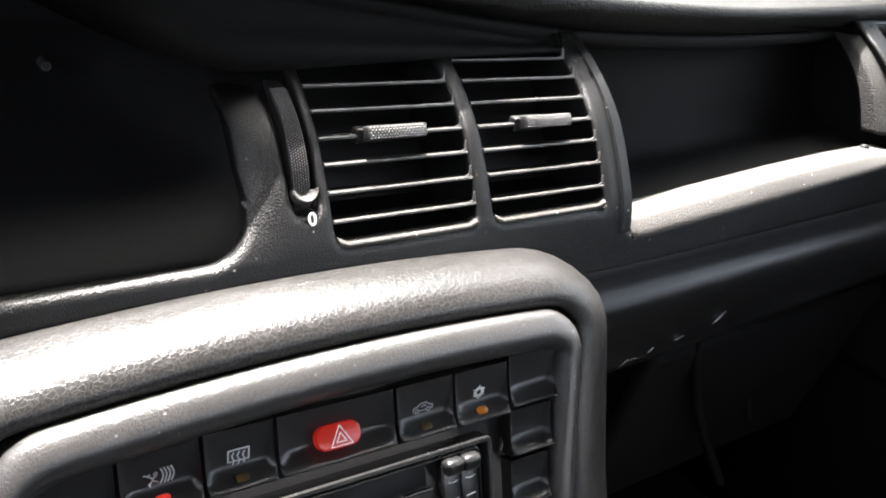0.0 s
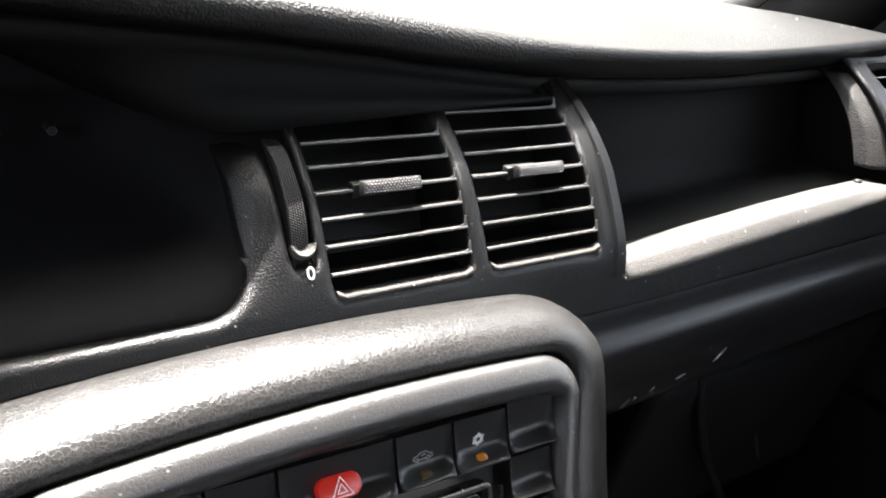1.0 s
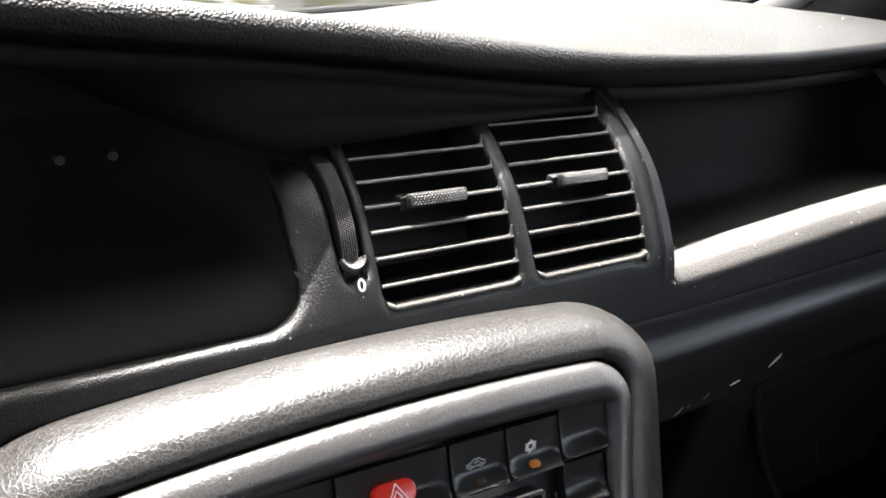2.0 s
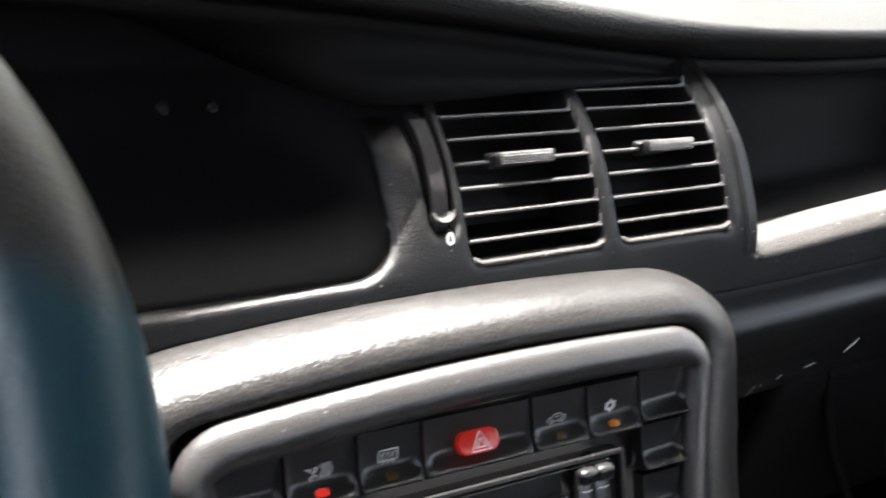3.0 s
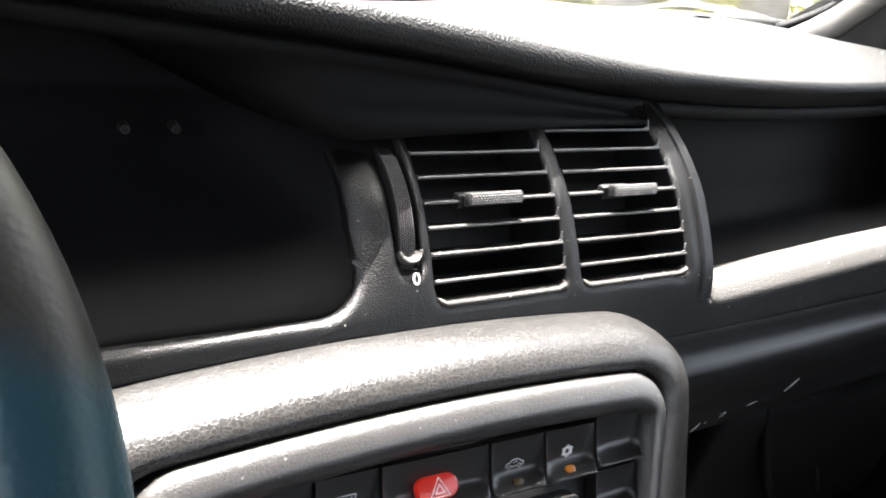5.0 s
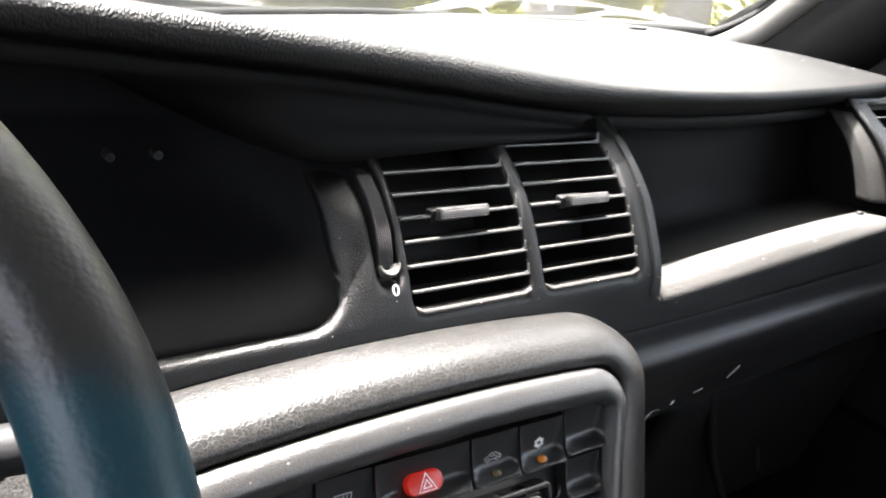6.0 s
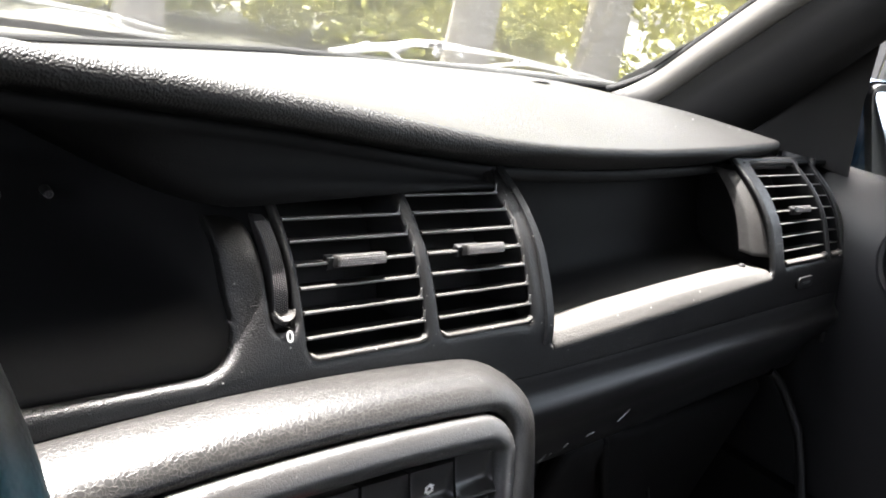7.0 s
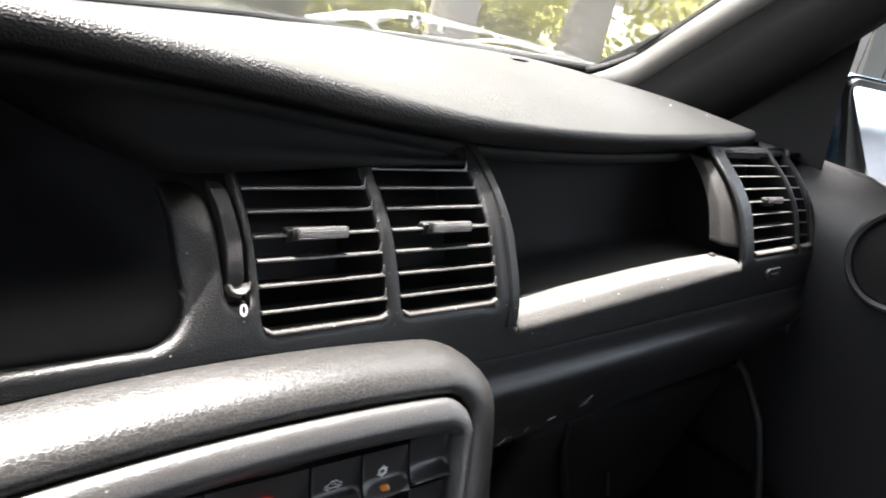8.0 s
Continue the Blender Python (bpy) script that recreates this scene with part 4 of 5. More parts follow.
body = rbox((0.0128, 0.022, 0.007), 0.0018, RF @ Matrix.Translation((-0.0475, -0.0345, 0.0012)), segs=2)
nose = rbox((0.0128, 0.0070, 0.0060), 0.0022, RF @ Matrix.Translation((-0.0475, -0.0250, 0.0052)) @ pose(0, 0, 0, 14), segs=3)
knob = part("eject_knob", join(body, nose), KEY, radio, "eject knob with a raised nose")
part("print", strokes([[(-0.0016, -0.0005), (0, 0.0018), (0.0016, -0.0005), (-0.0016, -0.0005)], [(-0.0016, -0.0019), (0.0016, -0.0019)]], 0.0005, 0.0002, RF @ Matrix.Translation((-0.0475, -0.0365, 0.0048))), WHITE, knob, smooth=False)
for k in range(4):
    a = -0.0308 + 0.0173 * k
    key = part("key", rbox((0.0167, 0.0128, 0.006), 0.0012, RF @ Matrix.Translation((a, -0.0505, 0.0010)) @ pose(0, 0, 0, -5)), KEY, radio)
    m = RF @ Matrix.Translation((a, -0.0505, 0.0041)) @ pose(0, 0, 0, -5)
    if k == 3:
        lettering("print", "LD", 0.0042, m @ Matrix.Translation((0, 0.0012, 0)), WHITE, key)
        part("dots", strokes([[(-0.0016, -0.0026), (-0.0008, -0.0026)], [(0.0008, -0.0026), (0.0016, -0.0026)]], 0.0007, 0.0002, m), WHITE, key, smooth=False)
    elif k:
        d = 1 if k == 2 else -1
        part("print", strokes([[(-0.0016 * d, 0.0012), (0.0016 * d, 0), (-0.0016 * d, -0.0012), (-0.0016 * d, 0.0012)], [(-0.0008 * d, 0.0004), (0.0008 * d, 0), (-0.0008 * d, -0.0004)]], 0.0007, 0.0002, m), WHITE, key, smooth=False)
# bright sprung hook and ledge beside the radio
part("hook", sweep([RF @ Vector(p) for p in ((0.0722, -0.0215, 0.001), (0.0726, -0.0250, 0.001), (0.0716, -0.0275, 0.001), (0.0698, -0.0284, 0.001))], disc_section(0.0006, 8)), KEY, radio, "small metal release hook")
part("ledge", rbox((0.026, 0.0022, 0.006), 0.0008, RF @ Matrix.Translation((0.0885, -0.0690, 0.0000))), KEY, radio, "narrow ledge below the blank switches")
lettering("model_print", "DC 607", 0.0034, RF @ Matrix.Translation((-0.0645, -0.0280, -0.0018)), WHITE, radio)
part("maker_print", strokes([[(-0.1000, -0.0286), (-0.0850, -0.0286)], [(-0.0826, -0.0286), (-0.0760, -0.0286)]], 0.0021, 0.0001, RF @ Matrix.Translation((0, 0, -0.0018))), REDPRINT, radio, smooth=False)

# ---------------------------------------------------------------- steering wheel and stalk
WC, WT, WR = Vector((-0.4584, -0.1493, 0.8504)), 0.7552, 0.1924
wheel_frame = Matrix.Translation(WC) @ pose(0, 0, 0, math.degrees(math.pi / 2 - WT))
wheel = thing("steering_wheel", WC - Vector((0, -0.08, 0.09)), "dark blue-grey leather steering wheel with smooth worn rim", "steering wheel")


def rim_section(th):
    fat = 1.0 + 0.06 * math.cos(2 * th)
    return [wheel_frame @ Vector(((WR + 0.0160 * fat * math.cos(p)) * math.cos(th), (WR + 0.0160 * fat * math.cos(p)) * math.sin(th), 0.0178 * fat * math.sin(p))) for p in [2 * math.pi * j / 28 for j in range(28)]]


bm = bmesh.new()
rings = [[bm.verts.new(p) for p in rim_section(2 * math.pi * k / 144)] for k in range(144)]
for i in range(144):
    r, q = rings[i], rings[(i + 1) % 144]
    for j in range(28):
        bm.faces.new((r[j], q[j], q[(j + 1) % 28], r[(j + 1) % 28]))
part("rim", bm, WHEEL, wheel, "leather rim, charcoal above and dark teal below")
turn = radians(10)
along = wheel_frame.to_3x3() @ (Vector((-math.sin(turn), math.cos(turn), 0)) + 0.58 * Vector((math.cos(turn), math.sin(turn), 0)))
teal_below(WHEEL, wheel_frame @ Vector((WR * math.cos(turn), WR * math.sin(turn), 0)) - wheel.location, along, (0.0020, 0.0215, 0.0315), 0.010)
part("hub", rbox((0.15, 0.13, 0.05), 0.02, wheel_frame @ Matrix.Translation((0, -0.01, -0.045)), segs=4), LOWER, wheel, "black plastic hub")
for ang in (200, 270, 340):
    d = Vector((math.cos(radians(ang)), math.sin(radians(ang)), 0))
    path = [wheel_frame @ (d * r + Vector((0, 0, -0.05 * (1 - ease((r - 0.04) / 0.14))))) for r in span(0.05, WR - 0.008, 8)]
    part("spoke", sweep(path, [(-0.022, -0.006), (-0.018, 0.006), (0.018, 0.006), (0.022, -0.006)], up=wheel_frame.to_3x3() @ Vector((0, 0, 1))), LOWER, wheel)
column = thing("steering_column", (-0.458, 0.03, 0.70), "black plastic steering column cover", "steering column")
part("shroud", rbox((0.11, 0.22, 0.10), 0.02, Matrix.Translation((-0.458, 0.005, 0.765)) @ pose(0, 0, 0, -25), segs=3), LOWER, column)
stalk = thing("wiper_stalk", (-0.40, -0.045, 0.80), "black wiper stalk with white wiper symbol", "stalk")
axis0, axis1 = Vector((-0.405, -0.035, 0.8115)), Vector((-0.262, -0.062, 0.8175))
path = [axis0.lerp(axis1, k) for k in span(0, 1, 14)]
part("lever", sweep(path, disc_section(0.0090, 20, 0.9), scale=lambda k: 0.55 + 0.45 * ease(k * 2.2)), BLACK, stalk)
ax = (axis1 - axis0).normalized()
face_n = (Vector((-0.30, -0.30, 0.96)) - axis1).normalized()
side_n = (face_n - ax * face_n.dot(ax)).normalized()
sm = Matrix((ax, side_n.cross(ax), side_n)).transposed().to_4x4()
sm.translation = axis0.lerp(axis1, 0.73) + side_n * 0.0086
arc = [(0.0066 * math.sin(radians(q)), -0.0022 + 0.0066 * math.cos(radians(q)) * 0.75) for q in span(-70, 70, 9)]
part("symbol", strokes([arc, [arc[0], (-0.0020, -0.0040)], [arc[-1], (0.0020, -0.0040)], [(-0.0020, -0.0040), (0.0020, -0.0040)], [(-0.0028, 0.0022), (0.0012, -0.0056)]], 0.0008, 0.0003, sm), WHITE, stalk, smooth=False)
part("scale_marks", strokes([[(0.0098, 0.0050), (0.0120, 0.0050)], [(0.0098, 0.0018), (0.0108, 0.0018)], [(0.0115, 0.0018), (0.0122, 0.0018)], [(0.0098, -0.0012), (0.0120, -0.0012)], ring_line(0.0112, -0.0046, 0.0011, 0.0011, 12)], 0.0007, 0.0003, sm), WHITE, stalk, smooth=False)

# ---------------------------------------------------------------- glovebox and lower dash
glove = thing("glovebox", (0.36, 0.06, 0.45), "black glovebox lid under the dashboard in shade", "glovebox")
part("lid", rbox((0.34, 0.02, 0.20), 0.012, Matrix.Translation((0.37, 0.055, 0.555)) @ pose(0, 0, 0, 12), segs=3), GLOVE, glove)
part("handle", rbox((0.07, 0.008, 0.018), 0.003, Matrix.Translation((0.37, 0.058, 0.635)) @ pose(0, 0, 0, 12)), BLACK, glove)
part("side_rail", sweep([(0.566, 0.036, 0.654), (0.572, 0.031, 0.650), (0.584, 0.027, 0.640), (0.598, 0.020, 0.622), (0.602, -0.003, 0.59), (0.606, -0.020, 0.545), (0.608, -0.033, 0.508), (0.61, -0.05, 0.44)], disc_section(0.0055, 10)), DOOR, glove, "worn grey trim edge")
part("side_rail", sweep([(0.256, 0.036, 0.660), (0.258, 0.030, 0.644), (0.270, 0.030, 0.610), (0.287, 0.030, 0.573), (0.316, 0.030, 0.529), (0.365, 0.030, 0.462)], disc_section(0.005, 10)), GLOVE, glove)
part("side_rail", sweep([(0.362, 0.052, 0.635), (0.366, 0.050, 0.620), (0.385, 0.050, 0.574), (0.403, 0.050, 0.533), (0.420, 0.050, 0.502)], disc_section(0.0020, 8)), LOWER, glove, "thin moulded seam of the lid")
bm = rbox((0.05, 1.4, 0.30), 0.006, Matrix.Translation((0.640, -0.30, 0.36)))
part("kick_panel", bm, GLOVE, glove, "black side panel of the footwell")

# pale scuffs on the lower edge of the dashboard
for x0, z0, x1, z1, w in ((0.1599, 0.6542, 0.1641, 0.6634, 0.0007), (0.1700, 0.6600, 0.1715, 0.6625, 0.0005), (0.1856, 0.6626, 0.1890, 0.6673, 0.0008), (0.2125, 0.6670, 0.2224, 0.6696, 0.0006), (0.2545, 0.6715, 0.2605, 0.6851, 0.0009)):
    pts = [Vector((x0 + (x1 - x0) * k, float(np.interp(z0 + (z1 - z0) * k, [0.6515, 0.660, 0.672, 0.688], [0.0230, 0.0195, 0.0165, 0.011])) + recede(x0) - 0.0003, z0 + (z1 - z0) * k)) for k in span(0, 1, 5)]
    part("scuff", sweep(pts, disc_section(w, 6), scale=lambda k: 0.3 + 2.4 * k * (1 - k)), DIM, dashboard, "pale scuff mark")

# ---------------------------------------------------------------- windscreen and its surround
def screen_point(u, k, out=0.012):
    """u: place along the base (car x), k: 0 at the base, 1 at the roof."""
    x = MID + (u - MID) * (1 - 0.15 * k)
    return (x, base_y(u) + out + (-0.070 - base_y(u) * 1.0 + 0.03 * (1 - ((u - MID) / 0.73) ** 2)) * k, base_z(u) - 0.004 + (1.262 - base_z(u)) * (k + 0.10 * k * (1 - k)))


def corner(k):
    """Rounding of the screen's lower corner."""
    return 0.055 * max(0.0, 1 - k / 0.13) ** 2


screen = thing("windshield", (MID, 0.55, 0.86), "slightly dusty curved windscreen glass above the dashboard", "windshield", kind="structure")
w_glass = sheet("glass", screen_point, span(MID - 0.735, MID + 0.755, 30), span(0, 1, 16), GLASS, screen, thick=0.0)
w_glass.visible_shadow = False
part("seal", sweep([Vector(screen_point(u, 0.0, 0.010)) + Vector((0, 0, 0.004)) for u in span(MID - 0.735, MID + 0.735, 40)], disc_section(0.007, 8)), RUBBER, screen, "black rubber seal")
part("edge_seal", sweep([Vector(screen_point(MID - 0.735, k, 0.006)) for k in span(0, 1, 12)], disc_section(0.005, 8)), RUBBER, screen)


def pillar(sign, name):
    ob = thing(name, (MID + sign * 0.73, 0.33, 0.88), "dark plastic windscreen pillar trim with edge toned pale for sun", "pillar trim", kind="structure")

    def pt(k, j):
        q = Vector(screen_point(MID + 0.750, k, 0.0)) - Vector((corner(max(0.0, k)) if j < 2 else 0.45 * corner(max(0.0, k)) if j < 4 else 0.0, 0, 0))
        prof = [(0.000, 0.004, 0.004), (-0.003, -0.002, -0.003), (-0.012, -0.016, -0.021), (-0.009, -0.024, -0.030), (0.012, -0.060, -0.068), (0.04, -0.10, -0.11)]
        dx, dy, dz = prof[j]
        p = q + Vector((dx, dy, dz))
        p.y = max(p.y, 0.080 - (p.z - 1.012))
        if sign < 0:
            p.x = 2 * MID - p.x
        return p
    body = [Vector((MID + sign * (Vector(screen_point(MID + 0.735, k, 0.0)).x - MID + 0.058), *(Vector(screen_point(MID + 0.735, k, 0.0)) + Vector((0, -0.030, -0.030)))[1:])) for k in span(0, 1, 8)]
    part("outer_body", sweep(body, [(-0.045, -0.012), (-0.045, 0.012), (0.045, 0.012), (0.045, -0.012)]), PAINT, ob, "blue painted outer pillar")
    # Sunlit strip and shaded trim differ in colour, not only in light.
    sheet("edge_strip", pt, [-0.03, 0.0, 0.01, 0.02, 0.03, 0.045, 0.06, 0.08, 0.1, 0.13] + span(0.18, 1, 14), range(1, 4), PILLAR_LIT, ob, "edge strip toned pale for sunlight", thick=0.006, offset=-1.0 if sign > 0 else 1.0)
    sheet("gasket", pt, [0.0, 0.01, 0.02, 0.03, 0.045, 0.06, 0.08, 0.1, 0.13] + span(0.18, 1, 14), range(0, 2), RUBBER, ob, "black rubber gasket", thick=0.004, offset=-1.0 if sign > 0 else 1.0)
    sheet("trim", pt, span(-0.03, 1, 40), range(3, 6), PILLARDARK, ob, "pillar trim toned dark for shade", thick=0.006, offset=-1.0 if sign > 0 else 1.0)
    return ob


pillar(1, "pillar_right")
pillar(-1, "pillar_left")

# ---------------------------------------------------------------- passenger door
door = thing("door_1", (0.66, -0.4, 0.25), "grey-blue plastic car door trim with round speaker", "door", kind="structure")


def door_pt(y, v):
    """v 0 at the window sill, 1 at the foot."""
    z = 0.882 - 0.012 * max(0.0, -y) * 0.3 - 0.55 * v
    x = 0.662 - 0.052 * math.sin(min(1.0, v * 7.0) * math.pi / 2) + 0.035 * ease((v - 0.12) / 0.5)
    x += 0.012 * ease((y - 0.02) / 0.10) * (1 - v)
    return (x, y, z)


sheet("panel", door_pt, span(-1.2, 0.20, 40), [0, 0.01, 0.02, 0.04, 0.06, 0.09, 0.12, 0.16, 0.2, 0.26, 0.34, 0.5, 0.75, 1.0], DOOR, door, "grey-blue moulded door panel", thick=0.01, offset=-1.0, flip=True)
part("sill_seal", sweep([(0.668, y, 0.884) for y in span(-1.2, 0.075, 20)], [(-0.006, -0.004), (-0.005, 0.003), (0.003, 0.004), (0.005, -0.004)]), RUBBER, door)
g = sheet("window", lambda y, v: (0.680 - 0.10 * v * v, y, 0.88 + 0.36 * v), span(-0.72, 0.070, 20), span(0, 1, 8), SIDEGLASS, door)
g.visible_shadow = False
# dark sail panel between pillar and window
bm = bmesh.new()
sail = [(0.648, 0.060, 0.878), (0.650, 0.16, 0.885), (0.640, 0.30, 0.900), (0.632, 0.40, 0.915), (0.606, 0.22, 1.035), (0.600, 0.075, 1.10), (0.583, 0.035, 1.17), (0.622, 0.068, 1.050), (0.640, 0.069, 0.964)]
f = [bm.verts.new(p) for p in sail]
b = [bm.verts.new((p[0] + 0.03, p[1] + 0.022, p[2])) for p in sail]
bm.faces.new(f)
bm.faces.new(b[::-1])
for k in range(len(sail)):
    bm.faces.new((f[k], f[(k + 1) % len(sail)], b[(k + 1) % len(sail)], b[k]))
bmesh.ops.triangulate(bm, faces=[q for q in bm.faces if len(q.verts) > 4])
part("sail_panel", bm, PILLARDARK, door, "black sail panel at the mirror", angle=60)
part("window_post", sweep([(0.668, 0.084, 0.876), (0.656, 0.092, 0.968), (0.645, 0.094, 1.011), (0.628, 0.090, 1.065), (0.603, 0.045, 1.18)], [(-0.01, -0.006), (-0.01, 0.006), (0.01, 0.006), (0.01, -0.006)]), PILLARDARK, door, "black window frame post")
spk = Matrix.Translation((0.6000, -0.068, 0.826)) @ pose(0, 0, 0, 0, -80)
bm = bmesh.new()
n = 48
prof = [(0.056, -0.006), (0.054, 0.002), (0.051, 0.004), (0.047, 0.002), (0.045, -0.010)]
loops = [[bm.verts.new(spk @ Vector((r * math.cos(2 * math.pi * k / n), r * math.sin(2 * math.pi * k / n), c))) for k in range(n)] for r, c in prof]
for p, q in zip(loops[:-1], loops[1:]):
    for k in range(n):
        bm.faces.new((p[k], p[(k + 1) % n], q[(k + 1) % n], q[k]))
sp = part("speaker_ring", bm, DOOR, door, "raised grey speaker ring")
bm = bmesh.new()
dome = [[bm.verts.new(spk @ Vector((0.0455 * s * math.cos(2 * math.pi * k / n), 0.0455 * s * math.sin(2 * math.pi * k / n), -0.003 + 0.004 * (1 - s * s)))) for k in range(n)] for s in (1.0, 0.8, 0.6, 0.4, 0.2)]
for p, q in zip(dome[:-1], dome[1:]):
    for k in range(n):
        bm.faces.new((p[k], p[(k + 1) % n], q[(k + 1) % n], q[k]))
bm.faces.new(dome[-1])
part("grille", bm, GLOVE, sp, "black speaker grille")

mirror = thing("door_mirror", (0.80, 0.135, 0.86), "blue door mirror outside the side window", "mirror")


def rounded(corners, r, n=6):
    """Outline through the corners (across, up) with each one rounded."""
    out, count = [], len(corners)
    for i in range(count):
        p, a, b = Vector(corners[i]), Vector(corners[i - 1]), Vector(corners[(i + 1) % count])
        p0, p1 = p + (a - p).normalized() * r, p + (b - p).normalized() * r
        out += [p0 * (1 - k) ** 2 + p * 2 * k * (1 - k) + p1 * k * k for k in span(0, 1, n)]
    return out


def prism(outline, rows, tilt=0.0):
    """An outline carried away from the viewer: rows of depth and size about its middle."""
    mid = sum(outline, Vector((0, 0))) / len(outline)
    bm = bmesh.new()
    rings = [[bm.verts.new((mid.x + (p.x - mid.x) * k, y - 0.18 * (mid.x + (p.x - mid.x) * k - 0.72) + tilt * (p.y - mid.y), mid.y + (p.y - mid.y) * k)) for p in outline] for y, k in rows]
    for p, q in zip(rings[:-1], rings[1:]):
        for k in range(len(p)):
            bm.faces.new((p[k], p[(k + 1) % len(p)], q[(k + 1) % len(p)], q[k]))
    bm.faces.new(rings[0])
    bm.faces.new(rings[-1][::-1])
    return bm


shell_line = rounded([(0.698, 0.987), (0.785, 0.848), (0.985, 0.842), (1.000, 0.990)], 0.03)
glass_line = rounded([(0.713, 0.976), (0.816, 0.862), (0.972, 0.858), (0.980, 0.978)], 0.018)
part("shell", prism(shell_line, [(0.104, 0.97), (0.098, 1.0), (0.108, 1.02), (0.140, 1.0), (0.175, 0.86), (0.195, 0.6)]), PAINT, mirror, "rounded blue painted shell")
part("rim", prism(shell_line, [(0.092, 0.955), (0.1035, 0.968)]), BLACK, mirror, "black mirror rim")
part("glass", prism(glass_line, [(0.085, 1.0), (0.0885, 1.0)], 0.105), CHROME, mirror, "mirror glass")
part("foot", rbox((0.12, 0.05, 0.04), 0.012, Matrix.Translation((0.755, 0.135, 0.858)), segs=3), RUBBER, mirror)

# ---------------------------------------------------------------- wipers and cowl
def wiper(bridge, blade, hump, label):
    """Blade carrier: an arched bridge, two yokes, links down to the blade, its spine and its rubber."""
    ob = thing("windshield_wiper", Vector(bridge[0]) - Vector((0, 0, 0.02)), label, "wiper", "wipers")
    part("bridge", sweep(bridge, [(-0.010, -0.004), (-0.008, 0.005), (0.008, 0.005), (0.010, -0.004)], scale=lambda k: 0.36 + 0.66 * math.exp(-((k - hump) / 0.20) ** 2)), WIPER, ob, "pale sunlit bridge")
    part("spine", sweep(blade, [(-0.004, -0.001), (-0.003, 0.003), (0.003, 0.003), (0.004, -0.001)]), WIPER, ob, "pale blade spine")
    part("rubber", sweep([Vector(p) - Vector((0, 0, 0.006)) for p in blade], [(-0.003, -0.005), (-0.002, 0.003), (0.002, 0.003), (0.003, -0.005)]), RUBBER, ob, "black wiper rubber")

    def along(line, k):
        q = k * (len(line) - 1)
        i = min(int(q), len(line) - 2)
        return Vector(line[i]).lerp(Vector(line[i + 1]), q - i)
    for a, b in ((0.05, 0.38), (0.60, 0.92)):
        pts = []
        for k in span(0, 1, 9):
            foot, top = along(blade, a + (b - a) * k), along(bridge, a + (b - a) * k)
            pts.append(foot.lerp(top, 0.72 * math.sin(math.pi * k)))
        part("yoke", sweep(pts, [(-0.004, -0.002), (-0.003, 0.0025), (0.003, 0.0025), (0.004, -0.002)]), WIPER, ob, "pale yoke")
    for k in (0.14, 0.30, 0.46, 0.54, 0.70, 0.84):
        foot, top = along(blade, k), along(bridge, k)
        part("link", sweep([foot.lerp(top, 0.45), top], [(-0.006, -0.002), (-0.006, 0.002), (0.006, 0.002), (0.006, -0.002)], up=Vector((0, 1, 0))), WIPER, ob)
    for k in (-0.02, 0.02):
        bm = bmesh.new()
        p = along(bridge, hump + k)
        bmesh.ops.create_cone(bm, cap_ends=True, segments=12, radius1=0.0028, radius2=0.0028, depth=0.004, matrix=Matrix.Translation(p + Vector((-0.004, -0.0105, 0.0))) @ pose(0, 0, 0, 90))
        part("rivet", bm, RUBBER, ob, "dark rivet hole")
    return ob


wiper([(0.279, 0.598, 0.886), (0.320, 0.586, 0.899), (0.358, 0.571, 0.906), (0.390, 0.559, 0.914), (0.417, 0.546, 0.917), (0.455, 0.530, 0.917), (0.507, 0.505, 0.918), (0.556, 0.479, 0.916), (0.612, 0.446, 0.913), (0.655, 0.419, 0.908)],
      [(0.230, 0.595, 0.874), (0.272, 0.583, 0.877), (0.326, 0.566, 0.884), (0.383, 0.544, 0.890), (0.455, 0.513, 0.897), (0.528, 0.477, 0.902), (0.602, 0.435, 0.905), (0.650, 0.412, 0.908)], 0.42, "pale wiper with black blade along the windscreen foot")
wiper([(-0.34, 0.68, 0.876), (-0.27, 0.668, 0.892), (-0.2, 0.665, 0.897), (-0.09, 0.668, 0.896), (0.02, 0.662, 0.890), (0.085, 0.655, 0.880)],
      [(-0.38, 0.64, 0.878), (-0.2, 0.650, 0.878), (-0.05, 0.655, 0.876), (0.09, 0.650, 0.872)], 0.35, "pale wiper on the driver side of the windscreen")
cowl = thing("cowl", (MID, 0.75, 0.80), "sunlit grey plastic cowl below the windscreen", "cowl", kind="structure")
sheet("panel", lambda u, v: (u, base_y(u) + 0.020 + 0.14 * v, base_z(u) - 0.012 - 0.012 * v + 0.004 * math.sin(v * 9)), span(MID - 0.75, MID + 0.75, 40), span(0, 1, 10), COWL, cowl, thick=0.006)
bonnet = thing("bonnet", (MID, 1.2, 0.60), "blue painted car bonnet in front of the windscreen", "bonnet", kind="structure")
sheet("panel", lambda u, v: (u, base_y(u) + 0.155 + (1.75 - base_y(u)) * v, base_z(u) - 0.050 - 0.06 * v - 0.22 * v * v - 0.06 * ((u - MID) / 0.75) ** 4), span(MID - 0.76, MID + 0.76, 24), span(0, 1, 16), PAINT, bonnet, thick=0.008)

